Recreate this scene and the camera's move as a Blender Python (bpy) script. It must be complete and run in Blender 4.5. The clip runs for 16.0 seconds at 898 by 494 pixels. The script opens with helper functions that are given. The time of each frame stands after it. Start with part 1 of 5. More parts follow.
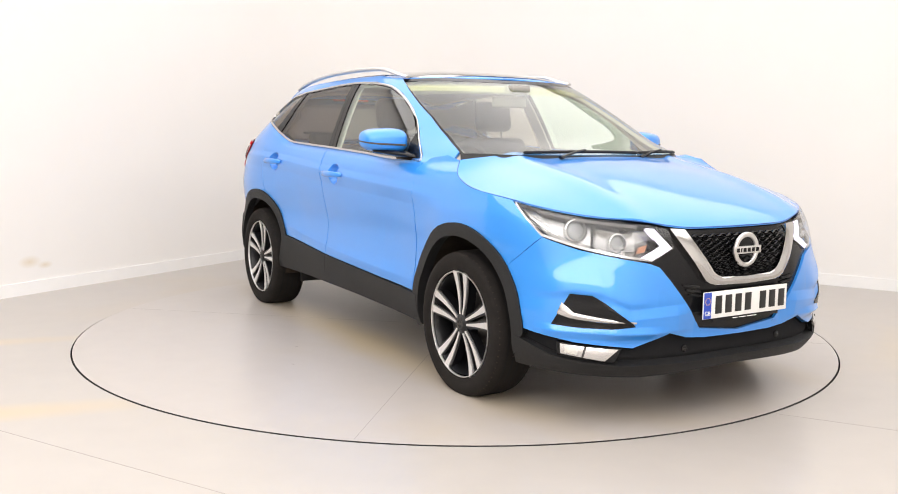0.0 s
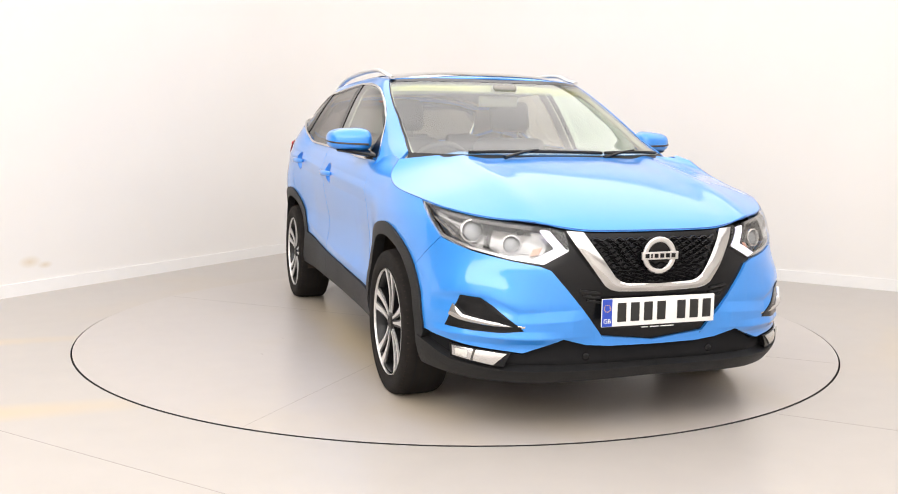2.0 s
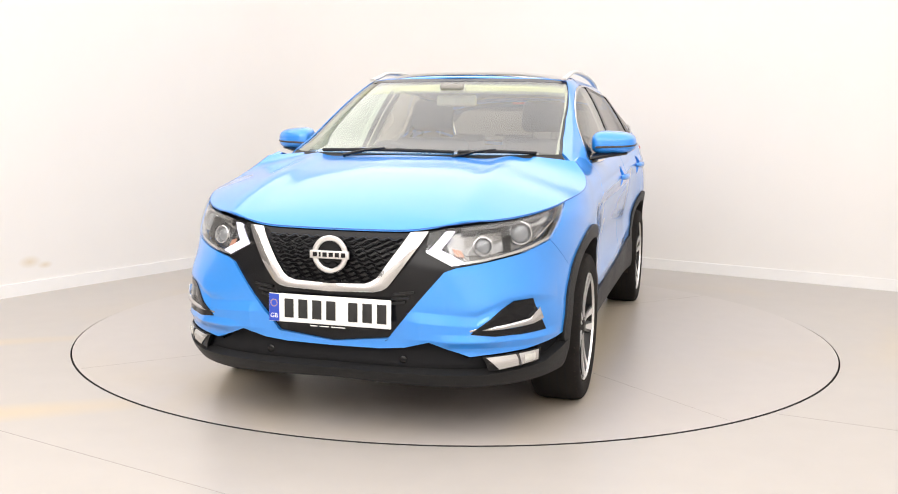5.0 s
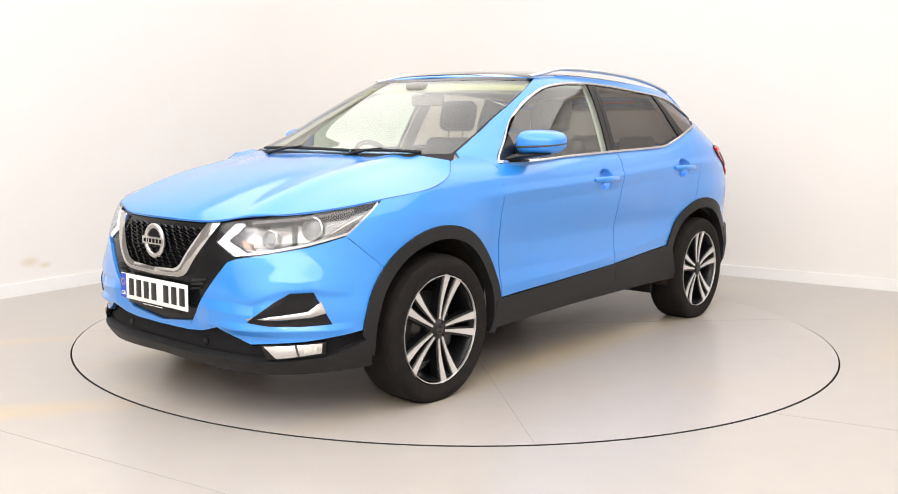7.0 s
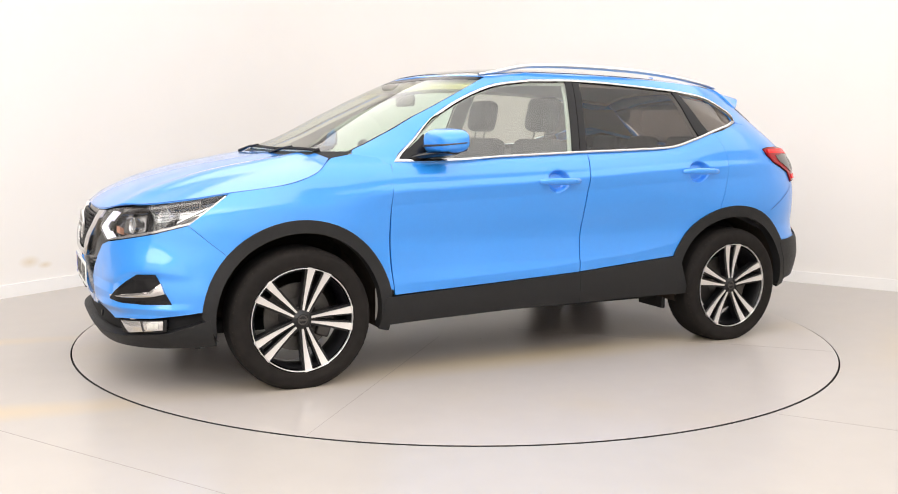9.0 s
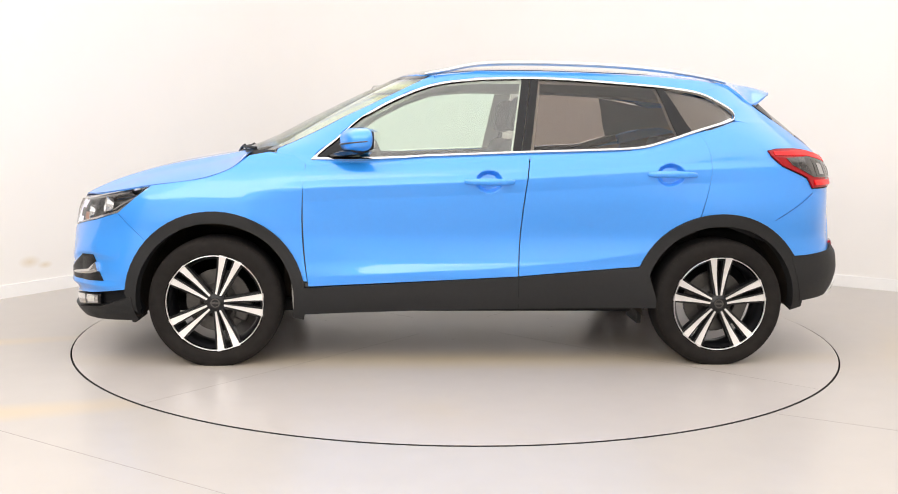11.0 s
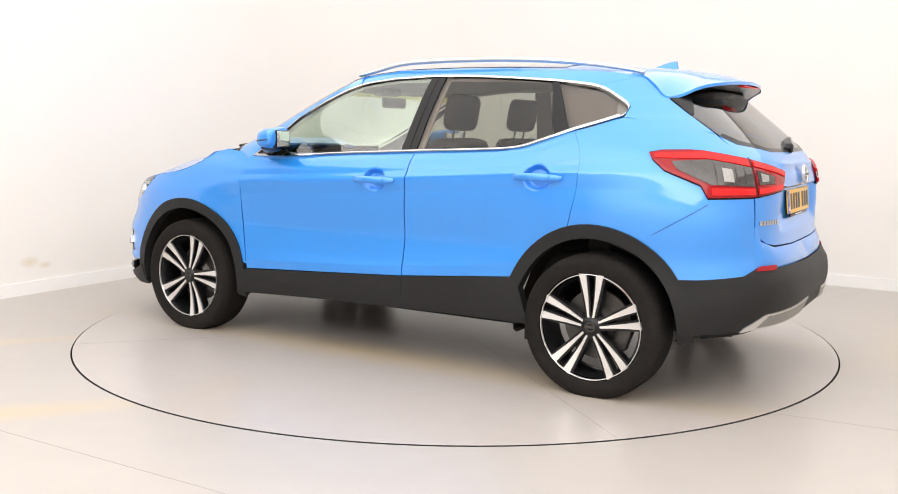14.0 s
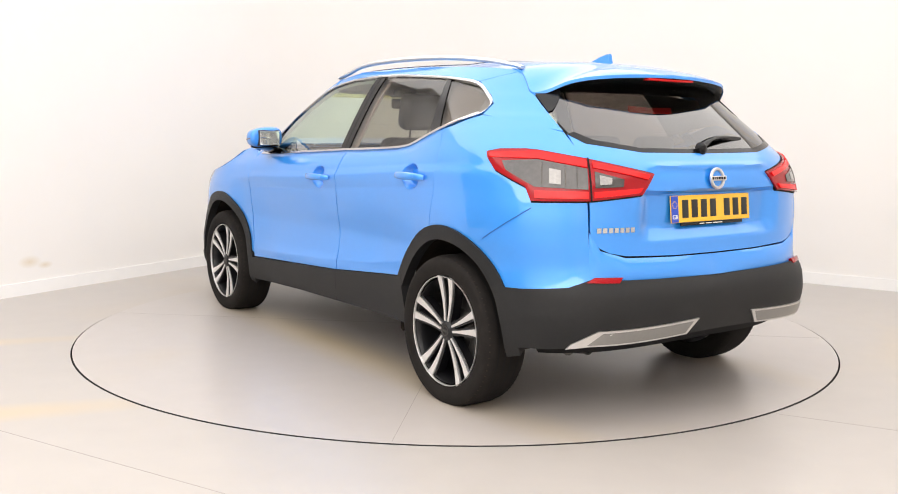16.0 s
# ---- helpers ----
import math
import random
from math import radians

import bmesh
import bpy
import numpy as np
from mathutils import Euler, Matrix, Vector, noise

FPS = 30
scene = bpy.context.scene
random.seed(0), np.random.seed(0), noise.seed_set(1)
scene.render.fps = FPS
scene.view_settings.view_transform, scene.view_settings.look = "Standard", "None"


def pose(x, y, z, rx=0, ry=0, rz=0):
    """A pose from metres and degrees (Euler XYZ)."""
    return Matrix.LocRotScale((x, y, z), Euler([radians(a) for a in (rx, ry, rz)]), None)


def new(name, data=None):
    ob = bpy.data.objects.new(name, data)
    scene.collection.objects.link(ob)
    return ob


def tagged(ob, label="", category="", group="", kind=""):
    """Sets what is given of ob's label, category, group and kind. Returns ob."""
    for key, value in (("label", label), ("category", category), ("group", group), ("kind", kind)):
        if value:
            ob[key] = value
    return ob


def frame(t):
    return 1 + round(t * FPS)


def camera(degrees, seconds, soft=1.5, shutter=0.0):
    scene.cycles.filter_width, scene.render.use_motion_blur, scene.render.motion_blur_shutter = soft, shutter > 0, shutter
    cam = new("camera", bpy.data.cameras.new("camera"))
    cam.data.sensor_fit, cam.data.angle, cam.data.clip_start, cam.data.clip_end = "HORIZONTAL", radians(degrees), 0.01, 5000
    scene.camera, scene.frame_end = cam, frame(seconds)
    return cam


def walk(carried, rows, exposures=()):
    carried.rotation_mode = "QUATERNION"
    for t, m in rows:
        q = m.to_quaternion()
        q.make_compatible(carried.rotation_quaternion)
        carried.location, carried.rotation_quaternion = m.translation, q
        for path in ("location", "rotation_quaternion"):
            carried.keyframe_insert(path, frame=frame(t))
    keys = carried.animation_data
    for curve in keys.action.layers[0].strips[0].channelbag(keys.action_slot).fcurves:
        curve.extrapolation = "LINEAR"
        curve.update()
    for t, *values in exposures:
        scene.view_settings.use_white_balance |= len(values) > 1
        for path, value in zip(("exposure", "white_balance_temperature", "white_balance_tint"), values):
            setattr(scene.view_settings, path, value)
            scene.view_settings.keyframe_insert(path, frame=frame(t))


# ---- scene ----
cam = camera(52.61, 16.0, soft=1.0)
CAM_POSE = pose(0, -5.689, 1.211, 90 - 7.126, 0, 0.416) @ pose(0, 0, 0, 0, 0, 0.684)
walk(cam, [(0.0, CAM_POSE), (16.0, CAM_POSE)])

# ---- light: white ceiling panels in a closed white studio ----
world = bpy.data.worlds.new("studio_world")
world.use_nodes = True
world.node_tree.nodes["Background"].inputs[0].default_value = (1.0, 0.97, 0.94, 1)
world.node_tree.nodes["Background"].inputs[1].default_value = 0.3
scene.world = world
scene.view_settings.exposure = 0.13


def ceiling_lamp(x, y, sx, sy, power, turn):
    data = bpy.data.lights.new("ceiling_lamp", "AREA")
    data.shape, data.size, data.size_y, data.energy = "RECTANGLE", sx, sy, power
    data.color = (1.0, 0.968, 0.945)
    ob = new("ceiling_lamp", data)
    ob.matrix_world = pose(x, y, 3.32, 0, 0, turn)
    return ob


ROOM_TURN = 60.0
for ga in range(4):
    for gb in range(3):
        p = Vector((-1.11, 4.49)) + Vector((-0.4925, -0.8703)) * (1.9 + 2.95 * ga) + Vector((0.8703, -0.4925)) * (1.7 + 2.9 * gb)
        ceiling_lamp(p.x, p.y, 2.95, 2.90, (42, 45, 62, 118)[ga], ROOM_TURN)

# ---- materials ----
def material(name, colour, rough=0.5, metal=0.0, coat=0.0, spec=0.5, grain=0.0, grain_scale=40.0, bump=0.0, bump_scale=200.0, spread=0.0):
    """A Principled material with colour grain at two scales and a fine bump."""
    m = bpy.data.materials.new(name)
    m.use_nodes = True
    nt = m.node_tree
    b = nt.nodes["Principled BSDF"]
    b.inputs["Base Color"].default_value = (*colour, 1)
    b.inputs["Roughness"].default_value = rough
    b.inputs["Metallic"].default_value = metal
    b.inputs["Specular IOR Level"].default_value = spec
    b.inputs["Coat Weight"].default_value = coat
    b.inputs["Coat Roughness"].default_value = 0.09
    co = nt.nodes.new("ShaderNodeTexCoord")
    if grain > 0:
        n1 = nt.nodes.new("ShaderNodeTexNoise")
        n1.inputs["Scale"].default_value = grain_scale
        n1.inputs["Detail"].default_value = 6
        n2 = nt.nodes.new("ShaderNodeTexNoise")
        n2.inputs["Scale"].default_value = grain_scale * 0.06
        n2.inputs["Detail"].default_value = 3
        nt.links.new(co.outputs["Object"], n1.inputs["Vector"])
        nt.links.new(co.outputs["Object"], n2.inputs["Vector"])
        add = nt.nodes.new("ShaderNodeMath")
        add.operation = "ADD"
        nt.links.new(n1.outputs["Fac"], add.inputs[0])
        nt.links.new(n2.outputs["Fac"], add.inputs[1])
        ramp = nt.nodes.new("ShaderNodeMapRange")
        ramp.inputs["From Min"].default_value, ramp.inputs["From Max"].default_value = 0.6, 1.4
        ramp.inputs["To Min"].default_value, ramp.inputs["To Max"].default_value = 1 - grain, 1 + grain
        nt.links.new(add.outputs[0], ramp.inputs["Value"])
        mul = nt.nodes.new("ShaderNodeVectorMath")
        mul.operation = "SCALE"
        mul.inputs[0].default_value = colour
        nt.links.new(ramp.outputs[0], mul.inputs["Scale"])
        nt.links.new(mul.outputs[0], b.inputs["Base Color"])
        rr = nt.nodes.new("ShaderNodeMapRange")
        rr.inputs["From Min"].default_value, rr.inputs["From Max"].default_value = 0.1, 0.9
        rr.inputs["To Min"].default_value, rr.inputs["To Max"].default_value = max(0.02, rough - spread), rough + spread
        nt.links.new(n2.outputs["Fac"], rr.inputs["Value"])
        nt.links.new(rr.outputs[0], b.inputs["Roughness"])
    if bump > 0:
        n3 = nt.nodes.new("ShaderNodeTexNoise")
        n3.inputs["Scale"].default_value = bump_scale
        n3.inputs["Detail"].default_value = 4
        nt.links.new(co.outputs["Object"], n3.inputs["Vector"])
        bp = nt.nodes.new("ShaderNodeBump")
        bp.inputs["Strength"].default_value = bump
        bp.inputs["Distance"].default_value = 0.002
        nt.links.new(n3.outputs["Fac"], bp.inputs["Height"])
        nt.links.new(bp.outputs[0], b.inputs["Normal"])
    return m


def glass_material(name, colour, rough=0.0, gloss=0.06):
    """Thin pane: a tinted see-through sheet with a mirror-like gloss by Fresnel."""
    m = bpy.data.materials.new(name)
    m.use_nodes = True
    nt = m.node_tree
    nt.nodes.clear()
    out = nt.nodes.new("ShaderNodeOutputMaterial")
    tr = nt.nodes.new("ShaderNodeBsdfTransparent")
    tr.inputs[0].default_value = (*colour, 1)
    gl = nt.nodes.new("ShaderNodeBsdfGlossy")
    gl.inputs["Roughness"].default_value = rough
    lw = nt.nodes.new("ShaderNodeLayerWeight")
    lw.inputs["Blend"].default_value = 0.5
    pw = nt.nodes.new("ShaderNodeMath")
    pw.operation, pw.inputs[1].default_value = "POWER", 4.0
    fr = nt.nodes.new("ShaderNodeMath")
    fr.operation, fr.inputs[1].default_value, fr.inputs[2].default_value = "MULTIPLY_ADD", 0.9, gloss
    nt.links.new(lw.outputs["Facing"], pw.inputs[0])
    nt.links.new(pw.outputs[0], fr.inputs[0])
    mx = nt.nodes.new("ShaderNodeMixShader")
    nt.links.new(fr.outputs[0], mx.inputs[0])
    nt.links.new(tr.outputs[0], mx.inputs[1])
    nt.links.new(gl.outputs[0], mx.inputs[2])
    nt.links.new(mx.outputs[0], out.inputs[0])
    return m


def glow_material(name, colour, strength):
    m = material(name, colour, 0.4)
    b = m.node_tree.nodes["Principled BSDF"]
    b.inputs["Emission Color"].default_value = (*colour, 1)
    b.inputs["Emission Strength"].default_value = strength
    return m


M_PAINT = material("blue_paint", (0.019, 0.256, 0.79), 0.38, 0.24, 1.0, 0.5, 0.02, 60, 0.0, 200, 0.012)
M_PAINT.node_tree.nodes["Principled BSDF"].inputs["Coat IOR"].default_value = 1.62
M_SEAMBLUE = material("seam_blue", (0.008, 0.08, 0.32), 0.5)
M_CLAD = material("grey_plastic", (0.0135, 0.0135, 0.014), 0.52, 0, 0, 0.26, 0.12, 60, 0.25, 900, 0.06)
M_BLACK = material("gloss_black", (0.005, 0.005, 0.006), 0.22, 0, 0.0, 0.28)
M_DARK = material("dark_inner", (0.008, 0.008, 0.009), 0.8, 0, 0, 0.2, 0.2, 20)
M_CHROME = material("chrome", (0.56, 0.555, 0.55), 0.14, 1.0)
M_SATIN = material("satin_silver", (0.68, 0.67, 0.66), 0.38, 1.0, 0, 0.5, 0.04, 80)
M_RUBBER = material("tyre_rubber", (0.013, 0.0112, 0.0102), 0.8, 0, 0, 0.15, 0.35, 25, 0.3, 400, 0.08)
M_RIM = material("machined_alloy", (0.78, 0.77, 0.76), 0.28, 0.85, 0.3, 0.5, 0.03, 120)
M_RIMDARK = material("black_alloy", (0.006, 0.006, 0.007), 0.35, 0.0, 0.15, 0.3)
M_DISC = material("brake_disc", (0.085, 0.08, 0.075), 0.45, 0.8, 0, 0.5, 0.15, 60)
M_GLASS = glass_material("clear_glass", (0.80, 0.93, 0.84), 0.0, 0.14)
M_SCREEN = glass_material("windscreen_glass", (0.83, 0.91, 0.80), 0.0, 0.13)
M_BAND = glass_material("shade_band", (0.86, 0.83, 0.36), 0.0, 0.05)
M_TINT = glass_material("tinted_glass", (0.48, 0.435, 0.40), 0.0, 0.05)
M_REARGLASS = glass_material("rear_glass", (0.20, 0.18, 0.165), 0.0, 0.15)
M_LENS = glass_material("lamp_lens", (0.93, 0.94, 0.95))
M_ROOFGLASS = material("roof_glass", (0.008, 0.009, 0.011), 0.08, 0, 1.0, 0.5)
M_MUD = material("dusty_liner", (0.030, 0.023, 0.018), 0.9, 0, 0, 0.15, 0.5, 14)
M_REDLENS = material("red_lens", (0.30, 0.004, 0.008), 0.15, 0, 0.15, 0.25)
M_REDGLOW = material("red_bar", (0.78, 0.012, 0.014), 0.25, 0, 0.1, 0.25)
M_REVERSE = material("reverse_lamp_lens", (0.34, 0.33, 0.32), 0.3, 0.0, 0.3, 0.5, 0.3, 120)
M_REFLECTOR = material("lamp_reflector", (0.60, 0.595, 0.59), 0.2, 0.9)
M_DRL = glow_material("day_lamp", (0.84, 0.82, 0.95), 0.5)
M_DIFFUSER = material("brushed_grey", (0.30, 0.295, 0.285), 0.42, 0.8, 0, 0.5, 0.06, 60)
M_PLATEW = material("plate_white", (0.80, 0.80, 0.78), 0.35, 0, 0.2, 0.5, 0.03, 50)
M_PLATEY = material("plate_yellow", (0.85, 0.47, 0.03), 0.35, 0, 0.2, 0.5, 0.03, 50)
M_PLATEB = material("plate_blue", (0.015, 0.06, 0.45), 0.35)
M_LETTER = material("letter_black", (0.012, 0.012, 0.012), 0.4)
M_SEAT = material("seat_cloth", (0.030, 0.029, 0.028), 0.9, 0, 0, 0.2, 0.25, 80, 0.4, 700)
M_DASH = material("dash_black", (0.035, 0.034, 0.033), 0.6, 0, 0, 0.3, 0.1, 60, 0.2, 500)
M_LINER = material("pale_lining", (0.62, 0.60, 0.55), 0.9, 0, 0, 0.2, 0.05, 60)
M_TRIM = material("cabin_grey", (0.30, 0.29, 0.27), 0.8, 0, 0, 0.3, 0.1, 30)
M_WALL = material("white_wall", (0.80, 0.777, 0.75), 0.75, 0, 0, 0.2, 0.012, 3.0, 0.15, 120, 0.05)
# wall colour lowered to grey out of view, for darker reflections in the paint
M_DARKREFLECT = material("unseen_dark_wall", (0.24, 0.23, 0.22), 0.8, 0, 0, 0.2, 0.04, 3.0)
M_SKIRT = material("white_skirting", (0.84, 0.83, 0.815), 0.45, 0, 0, 0.4, 0.02, 8)
M_FLOOR = material("grey_floor", (0.405, 0.376, 0.349), 0.30, 0, 0, 0.45, 0.04, 6.0, 0, 60, 0.0)
M_TABLE = material("turntable_floor", (0.425, 0.392, 0.368), 0.28, 0, 0, 0.45, 0.04, 7.0, 0, 60, 0.0)


def stain(m, dirty, scale, low, high, blobs=()):
    """Soft yellowish scuffs over a floor material: broad noise and a few worn patches (x, y, length, width, turn)."""
    nt = m.node_tree
    b = nt.nodes["Principled BSDF"]
    src = b.inputs["Base Color"].links[0].from_socket
    co = nt.nodes.new("ShaderNodeTexCoord")
    n = nt.nodes.new("ShaderNodeTexNoise")
    n.inputs["Scale"].default_value, n.inputs["Detail"].default_value = scale, 5
    nt.links.new(co.outputs["Object"], n.inputs["Vector"])
    mr = nt.nodes.new("ShaderNodeMapRange")
    mr.interpolation_type = "SMOOTHSTEP"
    mr.inputs["From Min"].default_value, mr.inputs["From Max"].default_value = low, high
    mr.inputs["To Max"].default_value = 0.40
    nt.links.new(n.outputs["Fac"], mr.inputs["Value"])
    total = mr.outputs[0]
    for x, y, z, lx, ly, lz, turn in blobs:
        mp = nt.nodes.new("ShaderNodeMapping")
        mp.vector_type = "TEXTURE"
        mp.inputs["Location"].default_value = (x, y, z)
        mp.inputs["Rotation"].default_value = (0, 0, radians(turn))
        mp.inputs["Scale"].default_value = (lx, ly, lz)
        nt.links.new(co.outputs["Object"], mp.inputs["Vector"])
        g = nt.nodes.new("ShaderNodeTexGradient")
        g.gradient_type = "SPHERICAL"
        nt.links.new(mp.outputs[0], g.inputs[0])
        ad = nt.nodes.new("ShaderNodeMath")
        ad.operation, ad.use_clamp = "ADD", True
        nt.links.new(total, ad.inputs[0])
        nt.links.new(g.outputs["Fac"], ad.inputs[1])
        total = ad.outputs[0]
    mx = nt.nodes.new("ShaderNodeMix")
    mx.data_type = "RGBA"
    nt.links.new(total, mx.inputs["Factor"])
    nt.links.new(src, mx.inputs["A"])
    mx.inputs["B"].default_value = (*dirty, 1)
    nt.links.new(mx.outputs["Result"], b.inputs["Base Color"])


stain(M_FLOOR, (0.50, 0.395, 0.25), 0.5, 0.52, 0.75, [(-3.3, -0.87, 0, 1.6, 0.13, 1, 19), (-2.3, -2.05, 0, 1.35, 0.16, 1, 19)])
stain(M_TABLE, (0.44, 0.365, 0.25), 0.8, 0.50, 0.75, [(0.0, 0.88, 0, 2.5, 0.24, 1, 0), (0.0, -0.68, 0, 2.5, 0.24, 1, 0)])
stain(M_WALL, (0.70, 0.62, 0.50), 0.7, 0.75, 0.95, [(-3.135, 0.911, 0.235, 0.10, 0.14, 0.05, 60), (-3.07, 1.02, 0.20, 0.07, 0.07, 0.03, 60)])
M_GAP = material("dark_gap", (0.02, 0.02, 0.02), 0.8)

# ---- helpers for meshes ----
def mesh_object(name, verts, faces, mat, parent=None, label="", smooth=True):
    me = bpy.data.meshes.new(name)
    me.from_pydata([tuple(v) for v in verts], [], faces)
    if smooth:
        me.polygons.foreach_set("use_smooth", [True] * len(me.polygons))
    me.materials.append(mat)
    me.update()
    ob = new(name, me)
    if parent is not None:
        ob.parent = parent
    if label:
        ob["label"] = label
    return ob


def part(name, bm, mat, parent, label="", smooth=True):
    me = bpy.data.meshes.new(name)
    bmesh.ops.recalc_face_normals(bm, faces=bm.faces)
    bm.to_mesh(me)
    bm.free()
    if smooth:
        me.polygons.foreach_set("use_smooth", [True] * len(me.polygons))
        me.set_sharp_from_angle(angle=radians(38))
    me.materials.append(mat)
    ob = new(name, me)
    ob.parent = parent
    if label:
        ob["label"] = label
    return ob


def thing(name, label, category, m=None, group="", kind=""):
    ob = new(name)
    if m is not None:
        ob.matrix_world = m
    return tagged(ob, label, category, group, kind)


def bm_box(bm, lo, hi, bevel=0.0, m=None):
    r = bmesh.ops.create_cube(bm, size=1.0)
    vs = r["verts"]
    for v in vs:
        v.co = Vector([lo[i] + (v.co[i] + 0.5) * (hi[i] - lo[i]) for i in range(3)])
    if bevel > 0:
        es = list({e for v in vs for e in v.link_edges})
        r2 = bmesh.ops.bevel(bm, geom=es, offset=bevel, segments=3, affect="EDGES", profile=0.5)
        vs = list({v for f in r2["faces"] for v in f.verts} | {v for v in vs if v.is_valid})
    if m is not None:
        bmesh.ops.transform(bm, matrix=m, verts=[v for v in vs if v.is_valid])
    return vs


def bm_lathe(bm, profile, m, segs=64, closed=False):
    """Turn a profile of (radius, height) about the local z axis, placed by m."""
    rings = []
    for r, h in profile:
        rings.append([bm.verts.new(m @ Vector((r * math.cos(2 * math.pi * i / segs), r * math.sin(2 * math.pi * i / segs), h))) for i in range(segs)])
    pairs = list(zip(rings, rings[1:])) + ([(rings[-1], rings[0])] if closed else [])
    for a, b in pairs:
        for i in range(segs):
            bm.faces.new((a[i], a[(i + 1) % segs], b[(i + 1) % segs], b[i]))
    return rings


def bm_tube(bm, pts, rx, ry=None, segs=10, caps=True, up=(0, 0, 1)):
    """Sweep an ellipse along points; rx, ry may be lists."""
    n = len(pts)
    pts = [Vector(p) for p in pts]
    rxs = rx if isinstance(rx, (list, tuple)) else [rx] * n
    rys = rxs if ry is None else (ry if isinstance(ry, (list, tuple)) else [ry] * n)
    rings = []
    for i, p in enumerate(pts):
        d = (pts[min(i + 1, n - 1)] - pts[max(i - 1, 0)]).normalized()
        a = d.cross(Vector(up))
        a = a.normalized() if a.length > 1e-4 else Vector((1, 0, 0))
        b = a.cross(d).normalized()
        rings.append([bm.verts.new(p + a * rxs[i] * math.cos(2 * math.pi * k / segs) + b * rys[i] * math.sin(2 * math.pi * k / segs)) for k in range(segs)])
    for r0, r1 in zip(rings, rings[1:]):
        for k in range(segs):
            bm.faces.new((r0[k], r0[(k + 1) % segs], r1[(k + 1) % segs], r1[k]))
    if caps:
        bm.faces.new(rings[0][::-1])
        bm.faces.new(rings[-1])


def smooth_line(pts, n):
    """n points on a smooth curve through the given ones."""
    pts = [Vector(p) for p in pts]
    out = []
    m = len(pts) - 1
    for i in range(n):
        u = i / (n - 1) * m
        k = min(int(u), m - 1)
        f = u - k
        p0, p1, p2, p3 = pts[max(k - 1, 0)], pts[k], pts[k + 1], pts[min(k + 2, m)]
        out.append(0.5 * ((2 * p1) + (p2 - p0) * f + (2 * p0 - 5 * p1 + 4 * p2 - p3) * f * f + (3 * p1 - p0 - 3 * p2 + p3) * f ** 3))
    return out


def curve(table):
    """A smooth monotone curve through (x, value) pairs."""
    xs = np.array([a for a, b in table], float)
    ys = np.array([b for a, b in table], float)
    h = np.diff(xs)
    d = np.diff(ys) / h
    s = np.zeros(len(xs))
    s[0], s[-1] = d[0], d[-1]
    for i in range(1, len(xs) - 1):
        if d[i - 1] * d[i] > 0:
            w1, w2 = 2 * h[i] + h[i - 1], h[i] + 2 * h[i - 1]
            s[i] = (w1 + w2) / (w1 / d[i - 1] + w2 / d[i])

    def f(x):
        x = min(max(x, xs[0]), xs[-1])
        k = min(max(int(np.searchsorted(xs, x)) - 1, 0), len(h) - 1)
        t = (x - xs[k]) / h[k]
        return float((1 + 2 * t) * (1 - t) ** 2 * ys[k] + t * (1 - t) ** 2 * h[k] * s[k] + t * t * (3 - 2 * t) * ys[k + 1] + t * t * (t - 1) * h[k] * s[k + 1])
    return f


def line(table):
    """Straight pieces through (x, value) pairs."""
    xs = [a for a, b in table]
    ys = [b for a, b in table]
    return lambda x: float(np.interp(x, xs, ys))


# ---- the car's outer skin: a wrap of level lines round the body ----
# s runs along the side (s = x between the corners), round the front corner to the
# middle of the nose at s = S_NOSE and round the rear one to the tail at s = S_TAIL.
S_FRONT, S_REAR, S_SPAN = 1.2, -0.9, 1.4
S_NOSE, S_TAIL = S_FRONT + S_SPAN, S_REAR - S_SPAN
SECTION = curve([(0.16, 0.78), (0.22, 0.835), (0.28, 0.862), (0.36, 0.874), (0.46, 0.876), (0.55, 0.868), (0.66, 0.867), (0.78, 0.880), (0.88, 0.893), (0.96, 0.898),
                 (1.02, 0.892), (1.08, 0.868), (1.12, 0.838), (1.20, 0.803), (1.30, 0.757), (1.40, 0.706), (1.47, 0.664), (1.52, 0.625), (1.56, 0.570), (1.60, 0.45)])
BELT = curve([(-1.6, 1.34), (-1.39, 1.30), (-1.19, 1.235), (-0.9, 1.15), (-0.6, 1.125), (0.0, 1.10), (0.84, 1.07), (1.4, 1.07)])
NOSE_X = curve([(0.16, 2.08), (0.22, 2.15), (0.30, 2.19), (0.36, 2.18), (0.45, 2.19), (0.55, 2.205), (0.66, 2.205), (0.76, 2.185), (0.84, 2.15), (0.90, 2.09), (0.95, 2.0), (1.1, 1.7)])
NOSE_N = curve([(0.16, 3.4), (0.45, 3.3), (0.6, 3.1), (0.75, 2.8), (1.0, 2.7)])
SHIELD_X = curve([(0.95, 1.46), (1.03, 1.36), (1.10, 1.285), (1.18, 1.10), (1.30, 0.87), (1.39, 0.69), (1.47, 0.52), (1.52, 0.40), (1.56, 0.28), (1.60, 0.0)])
SHIELD_N = curve([(1.0, 3.5), (1.1, 3.5), (1.3, 3.35), (1.5, 3.3), (1.6, 3.2)])
SHIELD_A = curve([(1.0, 1.1), (1.1, 1.06), (1.3, 0.80), (1.5, 0.54), (1.6, 0.4)])
